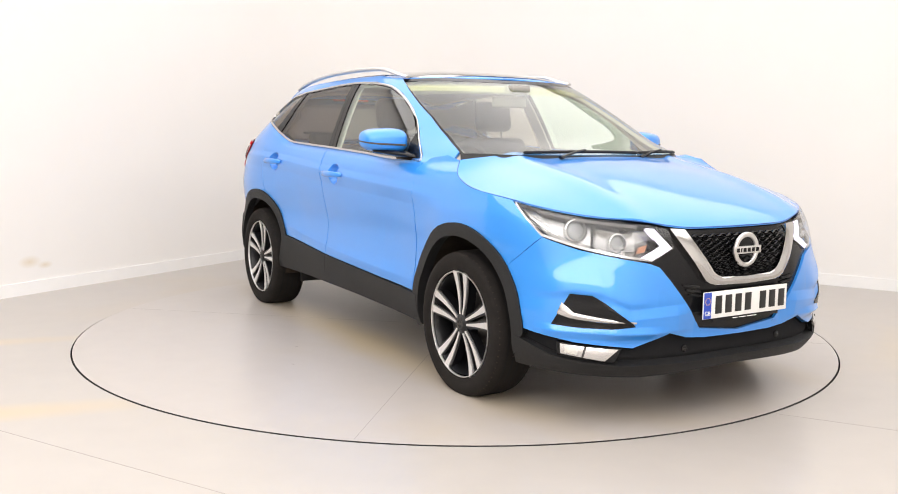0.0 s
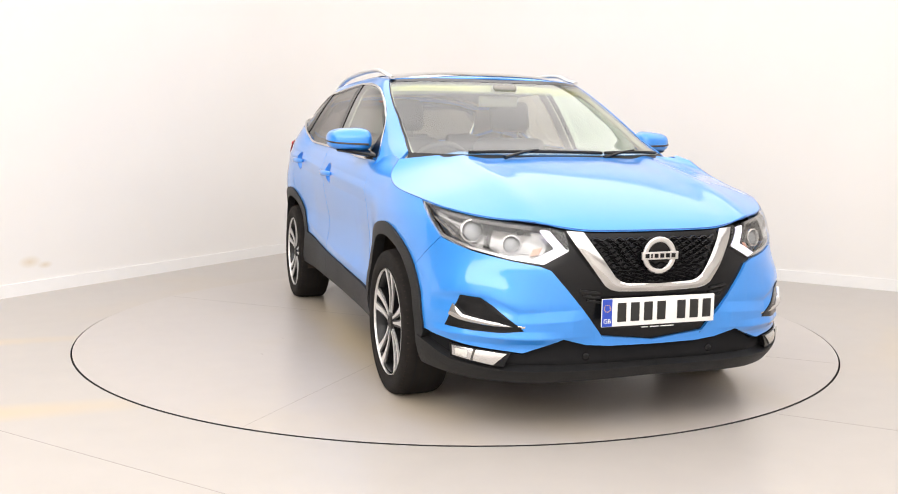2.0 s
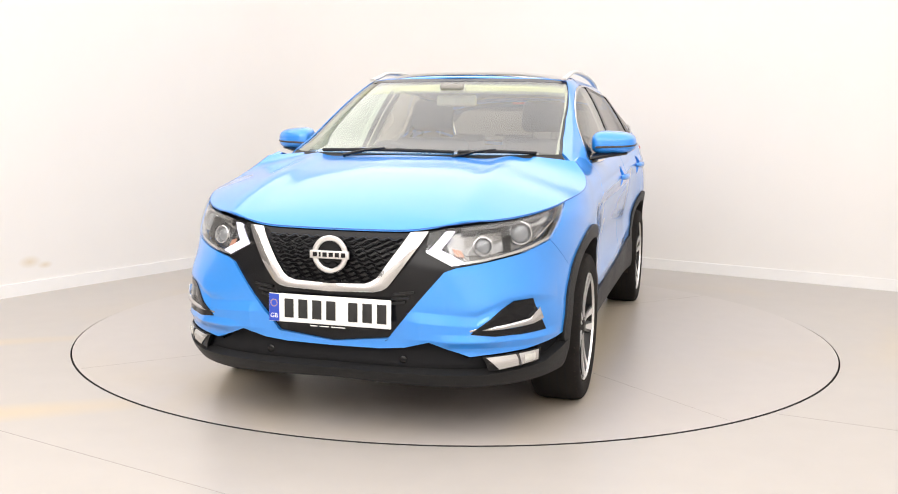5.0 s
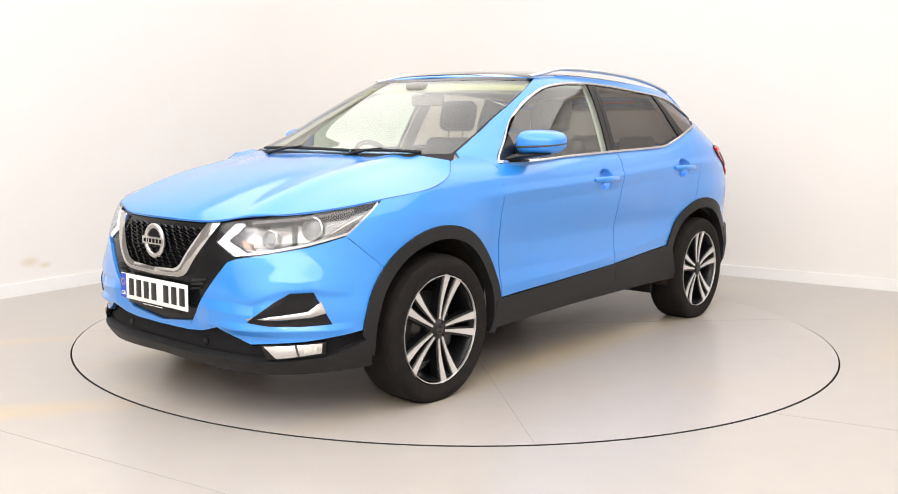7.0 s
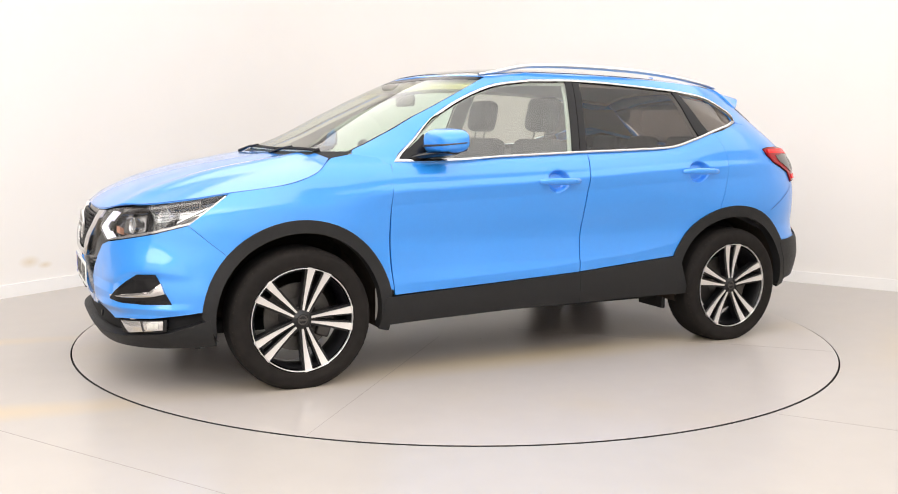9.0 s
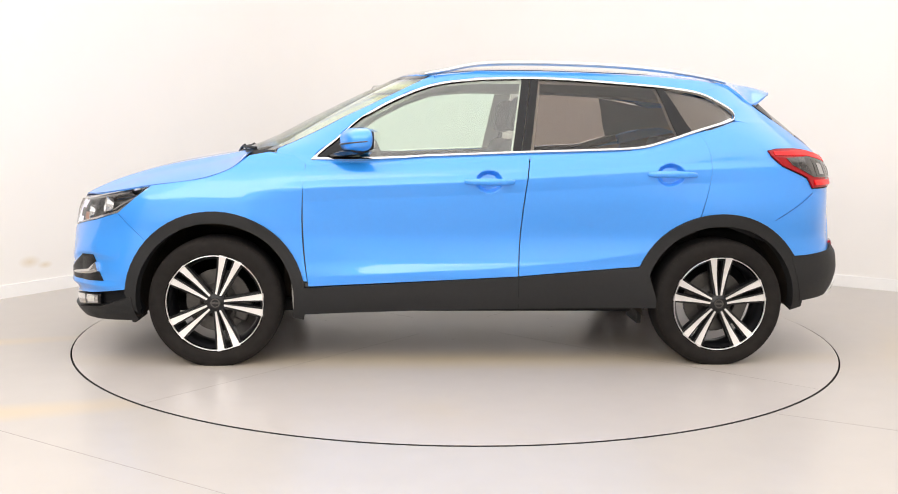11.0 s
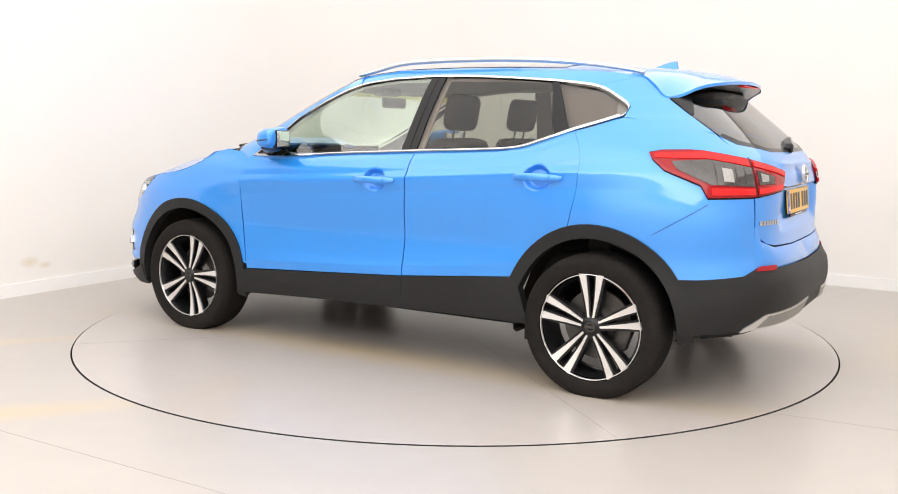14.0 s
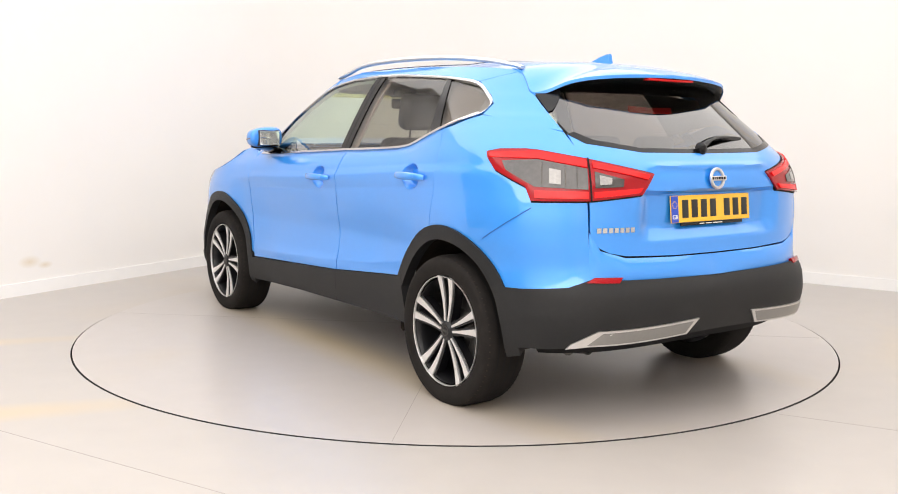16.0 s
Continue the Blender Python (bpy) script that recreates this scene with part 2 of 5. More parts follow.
TAIL_X = curve([(0.16, -1.92), (0.22, -1.98), (0.30, -2.045), (0.36, -2.095), (0.42, -2.118), (0.50, -2.135), (0.57, -2.128), (0.62, -2.098), (0.70, -2.070), (0.82, -2.058), (0.93, -2.060), (1.02, -2.050), (1.10, -2.020),
                (1.20, -1.935), (1.30, -1.828), (1.40, -1.71), (1.48, -1.64), (1.55, -1.55), (1.60, -1.4)])
TAIL_N = curve([(0.16, 3.9), (0.62, 3.95), (0.80, 4.1), (1.0, 4.0), (1.12, 3.85), (1.22, 3.65), (1.31, 3.6), (1.39, 3.8), (1.6, 3.8)])
TAIL_S = curve([(0.16, -1.1), (0.8, -1.1), (1.1, -0.9), (1.3, -0.62), (1.6, -0.5)])


FLARE = curve([(-2.0, 0.056), (-1.4, 0.054), (-1.0, 0.018), (-0.6, 0.0), (0.6, 0.0), (0.95, 0.014), (1.2, 0.040), (1.6, 0.042)])
FLARE_ZF = curve([(0.16, 0.5), (0.35, 1.0), (0.72, 1.0), (0.85, 0.55), (0.95, -0.15), (1.1, -0.7)])
FLARE_Z = curve([(0.16, 0.5), (0.35, 1.0), (0.75, 1.0), (0.98, 0.55), (1.1, 0.30), (1.25, 0.0)])


def half_width(x, z):
    return plain_width(x, z) + FLARE(x) * (FLARE_ZF(z) if x > 0 else FLARE_Z(z))


def plain_width(x, z):
    zb = BELT(x)
    if z > zb:
        z = 1.12 + (z - zb) * (1.56 - 1.12) / (1.56 - zb)
    elif z > 0.9:
        z = 0.9 + (z - 0.9) * (1.12 - 0.9) / (zb - 0.9)
    return SECTION(z)


def corner(a, b, n, psi):
    c, s = abs(math.cos(psi)), abs(math.sin(psi))
    r = ((c / a) ** n + (s / b) ** n) ** (-1 / n)
    return r * math.cos(psi), r * math.sin(psi)


def skin(s, z, off=0.0, upper=False):
    """The point of the left half of the skin at (s, z), moved outwards by off."""
    if off:
        e = 0.004
        p = skin(s, z, 0, upper)
        a = skin(s + e, z, 0, upper) - skin(s - e, z, 0, upper)
        b = skin(s, z + e, 0, upper) - skin(s, z - e, 0, upper)
        nn = b.cross(a)
        if nn.length < 1e-9:
            return p
        nn.normalize()
        return p + nn * off
    if s > S_FRONT or (upper and s > 0):
        if upper:
            xf, a = SHIELD_X(z), SHIELD_A(z)
            xc = xf - a
            if s < xc:
                return Vector((s, half_width(s, z), z))
            psi = (1 - (s - xc) / (S_NOSE - xc)) * math.pi / 2
            dx, dy = corner(a, half_width(xc, z), SHIELD_N(z), psi)
            return Vector((xc + dx, dy, z))
        psi = (1 - (s - S_FRONT) / S_SPAN) * math.pi / 2
        dx, dy = corner(NOSE_X(z) - S_FRONT, half_width(S_FRONT, z), NOSE_N(z), psi)
        return Vector((S_FRONT + dx, dy, z))
    xc = TAIL_S(z)
    if s < xc:
        psi = (1 - (xc - s) / (xc - S_TAIL)) * math.pi / 2
        x0 = max(xc - (xc - TAIL_X(z)) * 0.6, s)
        dx, dy = corner(xc - TAIL_X(z), half_width(x0, z), TAIL_N(z), psi)
        return Vector((xc - dx, dy, z))
    return Vector((s, half_width(s, z), z))


def s_at(x, z, upper=False):
    """The s at which the skin at height z has the place x."""
    lo, hi = S_TAIL, S_NOSE
    for _ in range(30):
        m = (lo + hi) / 2
        lo, hi = (m, hi) if skin(m, z, 0, upper).x < x else (lo, m)
    return (lo + hi) / 2

# ---- the studio: floor with a round pit, white walls, ceiling ----
TABLE_R = 2.256
FLOOR_Z = -0.0035    # the deck stands a little proud of the floor
CORNER = Vector((-1.11, 4.49))
DIR_L, DIR_R = Vector((-0.4925, -0.8703)), Vector((0.8437, -0.5369))
ROOM_L, ROOM_R = 12.5, 9.5


def room_point(a, b, z=0.0):
    """a metres from the corner along the one wall, b along the other."""
    p = CORNER + DIR_L * a + DIR_R * b
    return Vector((p.x, p.y, z))


def room_outline(inset=0.0, cove=1.5):
    """The inner outline of the room, with its far corner rounded."""
    pts = []
    for i in range(13):
        a = math.pi / 2 * i / 12
        pts.append((inset + cove * (1 - math.sin(a)), inset + cove * (1 - math.cos(a))))
    pts += [(inset, ROOM_R - inset), (ROOM_L - inset, ROOM_R - inset), (ROOM_L - inset, inset)]
    return pts


def build_floor():
    segs = 192
    verts, faces = [], []
    for i in range(segs):
        a = 2 * math.pi * i / segs
        for r in (TABLE_R + 0.009, 2.6, 3.2, 18.0):
            verts.append((r * math.cos(a), r * math.sin(a), FLOOR_Z))
    for i in range(segs):
        j = (i + 1) % segs
        for k in range(3):
            faces.append((4 * i + k, 4 * i + k + 1, 4 * j + k + 1, 4 * j + k))
    ob = mesh_object("floor", verts, faces, M_FLOOR, smooth=False)
    tagged(ob, "pale grey painted concrete floor with faint yellowish scuffs", "floor", kind="structure")
    bm = bmesh.new()
    bm_lathe(bm, [(TABLE_R + 0.009, FLOOR_Z), (TABLE_R + 0.0095, -0.008), (TABLE_R + 0.0095, -0.12)], Matrix.Identity(4), 192)
    me = bpy.data.meshes.new("pit_ring")
    bm.to_mesh(me)
    bm.free()
    me.materials.append(M_FLOOR)
    me.materials.append(M_GAP)
    for k, f in enumerate(me.polygons):
        f.material_index = 0 if k < 192 else 1
    tagged(new("pit_ring", me), "painted edge of the turntable pit", "rim", kind="structure")
    pit = mesh_object("turntable_pit", [(3 * math.cos(k * math.pi / 24), 3 * math.sin(k * math.pi / 24), -0.12) for k in range(48)], [tuple(range(48))], M_GAP, smooth=False)
    tagged(pit, "dark pit under the turntable, seen as a gap", "pit", kind="structure")


def wall_strip(name, pts, z0, z1, thick, mat, label, category):
    """A wall of real thickness along points of the outline (a, b)."""
    bm = bmesh.new()
    inner = [(room_point(a, b, z0), room_point(a, b, z1)) for a, b in pts]
    mid = room_point(ROOM_L / 2, ROOM_R / 2, 0)
    outer = []
    for i, (p, q) in enumerate(inner):
        t = inner[min(i + 1, len(inner) - 1)][0] - inner[max(i - 1, 0)][0]
        n = Vector((t.y, -t.x, 0)).normalized()
        if n.dot(Vector((mid.x - p.x, mid.y - p.y, 0))) > 0:
            n = -n
        outer.append((p + n * thick, q + n * thick))
    va = [[bm.verts.new(v) for v in (a[0], a[1], b[1], b[0])] for a, b in zip(inner, outer)]
    for p, q in zip(va, va[1:]):
        for k in range(4):
            bm.faces.new((p[k], q[k], q[(k + 1) % 4], p[(k + 1) % 4]))
    bm.faces.new(va[0])
    bm.faces.new(va[-1][::-1])
    bmesh.ops.recalc_face_normals(bm, faces=bm.faces)
    me = bpy.data.meshes.new(name)
    bm.to_mesh(me)
    bm.free()
    me.polygons.foreach_set("use_smooth", [True] * len(me.polygons))
    me.set_sharp_from_angle(angle=radians(30))
    me.materials.append(mat)
    return tagged(new(name, me), label, category, kind="structure")


def build_room():
    build_floor()
    pts = room_outline()
    WALL_H = 3.4
    cove = pts[:13]
    # added beyond the visible white wall: grey only to darken the door reflections
    wall_strip("wall_west_unseen", [(ROOM_L, 0.0), (6.4, 0.0)], -0.02, WALL_H, 0.15, M_DARKREFLECT, "unseen stretch of wall, made grey to darken reflections in the car doors", "wall")
    wall_strip("wall_north", [(6.4, 0.0)] + cove + [(0.0, ROOM_R)], -0.02, WALL_H, 0.15, M_WALL, "matt white studio wall running round a soft corner", "wall")
    wall_strip("wall_east", [(0.0, ROOM_R), (ROOM_L, ROOM_R)], -0.02, WALL_H, 0.15, M_WALL, "plain white studio wall", "wall")
    wall_strip("wall_south", [(ROOM_L, ROOM_R), (ROOM_L, 0.0)], -0.02, WALL_H, 0.15, M_WALL, "plain white studio wall behind the viewer", "wall")
    skc = [(0.016 + (a), 0.016 + (b)) for a, b in cove]
    wall_strip("baseboard", [(ROOM_L - 0.2, 0.016)] + skc + [(0.016, ROOM_R - 0.2)], FLOOR_Z, 0.092, 0.014, M_SKIRT, "white painted skirting board along the wall", "skirting")
    c = [room_point(a, b, WALL_H) for a, b in ((-0.1, -0.1), (ROOM_L + 0.1, -0.1), (ROOM_L + 0.1, ROOM_R + 0.1), (-0.1, ROOM_R + 0.1))]
    ceil = mesh_object("ceiling", c + [v + Vector((0, 0, 0.1)) for v in c], [(0, 1, 2, 3), (7, 6, 5, 4), (0, 4, 5, 1), (1, 5, 6, 2), (2, 6, 7, 3), (3, 7, 4, 0)], M_WALL, smooth=False)
    tagged(ceil, "white studio ceiling", "ceiling", kind="structure")


def build_turntable():
    t = thing("turntable", "round grey floor turntable with a thin dark gap round it", "turntable")
    bm = bmesh.new()
    prof = [(0.0001, 0.0), (0.6, 0.0), (1.2, 0.0), (TABLE_R - 0.001, 0.0), (TABLE_R - 0.0003, -0.0006)]
    bm_lathe(bm, prof, Matrix.Identity(4), 192)
    part("deck", bm, M_TABLE, t)
    bm = bmesh.new()
    bm_lathe(bm, [(TABLE_R - 0.0003, -0.0006), (TABLE_R - 0.0003, -0.06), (0.001, -0.06)], Matrix.Identity(4), 192)
    part("deck_rim", bm, M_GAP, t, "dark steel edge")
    for a, r0, r1 in ((-42.0, 0.35, 2.24), (138.0, 0.35, 2.24), (48.0, 0.35, 2.24), (-132.0, 0.35, 2.24)):
        bm = bmesh.new()
        bm_box(bm, (r0, -0.0012, -0.003), (r1, 0.0012, 0.0004), 0, pose(0, 0, 0, 0, 0, a))
        part("seam", bm, M_SEAM, t, smooth=False)
    rnd = random.Random(4)
    for k in range(9):
        bm = bmesh.new()
        a, r = rnd.uniform(0, 6.28), rnd.uniform(0.3, 1.6)
        m = pose(r * math.cos(a) + rnd.uniform(-.03, .03), r * math.sin(a) + rnd.uniform(-.03, .03), 0.0012, 0, 0, rnd.uniform(0, 360))
        vs = [bm.verts.new(m @ Vector((rnd.uniform(.5, 1) * 0.014 * math.cos(w), rnd.uniform(.5, 1) * 0.006 * math.sin(w), 0))) for w in (0, 1, 2, 3, 4, 5)]
        bm.faces.new(vs)
        part("scuff", bm, M_SEAM, t, smooth=False)
    return t


M_SEAM = material("seam_grey", (0.30, 0.27, 0.245), 0.6)
build_room()
for x0, y0, x1, y1 in ((-2.6, -1.712, -0.3, -3.027), (1.43, -1.777, 3.4, -2.73)):
    d = Vector((x1 - x0, y1 - y0, 0))
    n = Vector((-d.y, d.x, 0)).normalized() * 0.0015
    a, b = Vector((x0, y0, FLOOR_Z + 0.0006)), Vector((x1, y1, FLOOR_Z + 0.0006))
    tagged(mesh_object("floor_joint", [a - n, b - n, b + n, a + n, a - n - Vector((0, 0, .002)), b - n - Vector((0, 0, .002)), b + n - Vector((0, 0, .002)), a + n - Vector((0, 0, .002))], [(0, 1, 2, 3), (0, 4, 5, 1), (1, 5, 6, 2), (2, 6, 7, 3), (3, 7, 4, 0)], M_SEAM, smooth=False), "fine dark joint line in the painted floor", "floor joint", kind="structure")
turntable = build_turntable()

# ---- the car ----
car = thing("car", "bright blue five-door crossover car with grey cladding on the turntable", "car")


def spread(pts, n):
    """n points along a polyline, evenly by its corners: each corner is kept."""
    m = len(pts) - 1
    per = max(1, round((n - 1) / m))
    out = []
    for (a, b), (c, d) in zip(pts, pts[1:]):
        for k in range(per):
            f = k / per
            out.append((a + (c - a) * f, b + (d - b) * f))
    out.append(pts[-1])
    return out


def patch(name, low, high, mat, parent=None, nu=24, nv=8, off=0.0, depth=0.02, upper=False, label="", full=False, bulge=0.0, both=True, bow=(0.0, 0.0), dent=None):
    """A panel of the skin between two lines of (s, z) points with as many corners each, with edges turned in by depth."""
    parent = parent or car
    lo, hi = spread(low, nu), spread(high, nu)
    grid = []
    for j in range(nv + 1):
        g = j / nv
        row = []
        for i, (a, b) in enumerate(zip(lo, hi)):
            h = i / (len(lo) - 1)
            o = off + bulge * (1 - (2 * g - 1) ** 2) * (1 - (2 * h - 1) ** 4)
            s = a[0] + (b[0] - a[0]) * g + 4 * g * (1 - g) * (bow[0] * (1 - h) ** 2 + bow[1] * h * h)
            z = a[1] + (b[1] - a[1]) * g
            row.append((s, z, o + (dent(s, z) if dent else 0.0)))
        grid.append(row)
    made = []
    for side in ((1,) if full else ((1, -1) if both else (1,))):
        verts, faces = [], []
        w = len(lo)
        for row in grid:
            for s, z, o in row:
                p = skin(s, z, o, upper)
                verts.append(Vector((p.x, p.y * side, p.z)))
        for j in range(nv):
            for i in range(w - 1):
                q = (j * w + i, j * w + i + 1, (j + 1) * w + i + 1, (j + 1) * w + i)
                faces.append(q if side > 0 else q[::-1])
        loop = list(range(w)) + [j * w + w - 1 for j in range(1, nv + 1)] + [nv * w + i for i in range(w - 2, -1, -1)] + [j * w for j in range(nv - 1, 0, -1)]
        if depth > 0:
            base = len(verts)
            flat = [c for row in grid for c in row]
            for k in loop:
                s, z, o = flat[k]
                p = skin(s, z, o - depth, upper)
                verts.append(Vector((p.x, p.y * side, p.z)))
            n = len(loop)
            for k in range(n):
                a, b = loop[k], loop[(k + 1) % n]
                if full and abs(verts[a].y) < 0.004 and abs(verts[b].y) < 0.004:
                    continue
                q = (b, a, base + k, base + (k + 1) % n)
                faces.append(q if side > 0 else q[::-1])
        if full:
            c = len(verts)
            verts += [Vector((v.x, -v.y, v.z)) for v in verts]
            faces += [tuple(c + k for k in f[::-1]) for f in faces]
        bm = bmesh.new()
        bv = [bm.verts.new(v) for v in verts]
        for f in faces:
            try:
                bm.faces.new([bv[k] for k in f])
            except ValueError:
                pass
        bmesh.ops.remove_doubles(bm, verts=bm.verts, dist=0.0012)
        bmesh.ops.dissolve_degenerate(bm, edges=bm.edges, dist=0.0003)
        made.append(part(name, bm, mat, parent, label))
    return made


def arc(cx, cz, r, a0, a1, n):
    pts = [(cx + r * math.cos(radians(a0 + (a1 - a0) * k / (n - 1))), max(0.2, cz + r * math.sin(radians(a0 + (a1 - a0) * k / (n - 1))))) for k in range(n)]
    return [(s_at(x, z), z) for x, z in pts]


WX, WZ, WR = 1.323, 0.343, 0.343
ARCH = 0.425

# --- lower body panels ---
CREASE = line([(-1.6, 1.055), (-0.995, 1.031), (-0.249, 0.982), (0.168, 0.957), (0.784, 0.930), (1.2, 0.90)])

SILL_LINE = line([(-1.15, 0.66), (-0.95, 0.605), (-0.6, 0.550), (-0.05, 0.505), (0.5, 0.478), (0.85, 0.465)])


def side_relief(s, z):
    """The crease along the doors and the dishes behind the handles."""
    d = z - CREASE(s)
    o = 0.011 * max(0.0, 1 - (d / 0.035 if d > 0 else -d / 0.07)) * min(1.0, max(0.0, (1.2 - s) / 0.3)) * min(1.0, max(0.0, (s + 1.6) / 0.4))
    low = z - SILL_LINE(s)
    if -1.15 < s < 0.85:
        fade = min(1.0, (0.85 - s) / 0.35, (s + 1.15) / 0.45)
        o += fade * (0.011 * math.exp(-low / 0.060) if low > 0 else 0.011 * max(0.0, 1 + low / 0.08)) - 0.008 * fade * math.exp(-((z - 0.66) / 0.11) ** 2)
    for cs, cz in ((-0.085, 0.966), (-1.03, 1.010)):
        q = ((s - cs) / 0.070) ** 2 + ((z - cz) / 0.060) ** 2
        if q < 1:
            t = min(1.0, (1 - q) / 0.55)
            o -= 0.040 * t * t * (3 - 2 * t)
    return o


patch("front_wing", [(0.852, 0.44), (0.892, 0.45)] + arc(WX, WZ, ARCH, 158, 56, 6) + [(1.640, 0.649)], [(0.862, 0.98), (0.860, 1.05), (0.92, 1.090), (1.05, 1.106), (1.15, 1.087), (1.244, 1.016), (1.40, 0.964), (1.634, 0.929), (1.785, 0.786)], M_PAINT, nu=57, nv=40, bow=(0.022, 0), dent=side_relief)
patch("front_door", [(0.845, 0.415), (0.3, 0.441), (-0.247, 0.469)], [(0.855, 1.066), (0.3, 1.079), (-0.299, 1.105)], M_PAINT, nu=171, nv=96, bow=(0.022, 0.012), dent=side_relief)
patch("rear_door", [(-0.253, 0.470), (-0.60, 0.499), (-0.893, 0.524), (-0.95, 0.60), (-1.05, 0.705), (-1.178, 0.775)],
      [(-0.305, 1.105), (-0.55, 1.114), (-0.80, 1.126), (-0.95, 1.156), (-1.08, 1.195), (-1.236, 1.228)], M_PAINT, nu=151, nv=96, bow=(0.012, -0.008), dent=side_relief)
patch("rear_quarter", [(-1.176, 0.745)] + arc(-WX, WZ, ARCH, 90, 148, 4) + [(-1.62, 0.582), (-1.745, 0.598), (-1.806, 0.636)],
      [(-1.237, 1.23), (-1.313, 1.247), (-1.424, 1.283), (-1.467, 1.293), (-1.58, 1.274), (-1.68, 1.246), (-1.752, 1.222), (-1.788, 1.121)], M_PAINT, nu=57, nv=40, bow=(-0.008, 0), dent=side_relief)
LEDGE = line([(1.9, 0.60), (2.0, 0.565), (2.1, 0.505), (2.3, 0.520), (2.4, 0.53)])

BROW = line([(1.80, 0.565), (1.915, 0.582), (2.0, 0.574), (2.1, 0.53)])


def bumper_relief(s, z):
    """The brow over the side intakes and the ledge that runs from them to the grille."""
    o = 0.0
    a = min(1.0, max(0.0, (s - 1.98) / 0.08)) * min(1.0, max(0.0, (2.36 - s) / 0.08))
    d = z - LEDGE(s)
    o += 0.016 * a * (min(1.0, max(0.0, -d / 0.04)) * min(1.0, max(0.0, (z - 0.36) / 0.05)))
    brow = z - BROW(s)
    o += 0.013 * min(1.0, max(0.0, (s - 1.76) / 0.12)) * min(1.0, max(0.0, (2.20 - s) / 0.15)) * math.exp(-(brow / (0.07 if brow > 0 else 0.022)) ** 2)
    o += 0.012 * max(0.0, 1 - abs(z - 0.405) / 0.03) * min(1.0, max(0.0, (s - 1.75) / 0.1)) * min(1.0, max(0.0, (2.25 - s) / 0.08))
    return o


patch("front_bumper", [(1.70, 0.40), (1.78, 0.385), (1.92, 0.362), (2.07, 0.348), (2.116, 0.342), (2.19, 0.372), (2.248, 0.402), (2.33, 0.372), (2.42, 0.362), (2.6, 0.360)],
      [(1.6415, 0.649), (1.7866, 0.784), (1.92, 0.742), (2.07, 0.710), (2.166, 0.692), (2.204, 0.676), (2.26, 0.60), (2.312, 0.525), (2.39, 0.405), (2.6, 0.379)], M_PAINT, nu=226, nv=84, full=True, depth=0.025, dent=bumper_relief)
patch("rear_bumper", [(-1.803, 0.638), (-1.85, 0.632), (-1.935, 0.628), (-2.1, 0.625), (-2.3, 0.622)], [(-1.801, 0.826), (-1.835, 0.750), (-1.912, 0.718), (-2.1, 0.710), (-2.3, 0.708)], M_PAINT, nu=33, nv=12, full=True, bulge=0.012)


def lid_relief(s, z):
    """The hollow round the number plate, under the lip."""
    a = min(1.0, max(0.0, (-s - 1.955) / 0.05)) * min(1.0, max(0.0, (z - 0.775) / 0.06)) * min(1.0, max(0.0, (0.985 - z) / 0.010))
    lip = 0.012 * max(0.0, 1 - abs(z - 1.085) / 0.02) * min(1.0, max(0.0, (-s - 1.98) / 0.06))
    return -0.034 * a + lip


patch("tailgate", [(-1.803, 0.835), (-1.810, 0.795), (-1.830, 0.762), (-1.862, 0.740), (-1.915, 0.726), (-2.1, 0.716), (-2.3, 0.714)], [(-1.762, 1.214), (-1.778, 1.204), (-1.800, 1.189), (-1.860, 1.168), (-1.99, 1.150), (-2.1, 1.145), (-2.3, 1.142)], M_PAINT, nu=65, nv=48, full=True, dent=lid_relief, bow=(-0.011, 0))
# --- cladding ---
patch("sill_cladding", [(0.93, 0.268), (0.2, 0.292), (-0.5, 0.302), (-1.0, 0.305)], [(0.90, 0.405), (0.2, 0.442), (-0.247, 0.466), (-0.93, 0.522)], M_CLAD, nu=31, nv=8, off=0.012, depth=0.05)
patch("door_seam", [(-0.249, 0.302), (-0.253, 0.302)], [(-0.249, 0.462), (-0.253, 0.462)], M_DARK, nu=2, nv=2, off=0.0135, depth=0.0)
patch("front_arch_cladding", arc(WX, WZ, 0.402, 193, -10, 31), arc(WX, WZ, 0.462, 193, 4, 31), M_CLAD, nu=31, nv=5, off=0.010, depth=0.05)
patch("rear_arch_cladding", arc(-WX, WZ, 0.402, -7, 187, 31), arc(-WX, WZ, 0.466, 5, 184, 31), M_CLAD, nu=31, nv=5, off=0.010, depth=0.05)
patch("front_lip", [(1.69, 0.240), (1.9, 0.228), (2.146, 0.220), (2.35, 0.228), (2.6, 0.236)], [(1.70, 0.36), (1.85, 0.30), (2.05, 0.275), (2.35, 0.275), (2.6, 0.278)], M_CLAD, nu=33, nv=6, off=0.014, depth=0.06, full=True)
patch("lower_grille", [(1.69, 0.24), (1.9, 0.25), (2.146, 0.25), (2.35, 0.255), (2.6, 0.26)], [(1.70, 0.395), (1.9, 0.36), (2.12, 0.335), (2.248, 0.40), (2.6, 0.360)], M_DARK, nu=33, nv=6, off=-0.030, depth=0.05, full=True)
patch("rear_bumper_cladding", [(-1.60, 0.345), (-1.70, 0.356), (-1.82, 0.374), (-2.0, 0.388), (-2.3, 0.392)], [(-1.555, 0.585), (-1.62, 0.588), (-1.75, 0.603), (-1.80, 0.632), (-2.3, 0.617)], M_CLAD, nu=33, nv=10, off=0.012, depth=0.06, full=True)
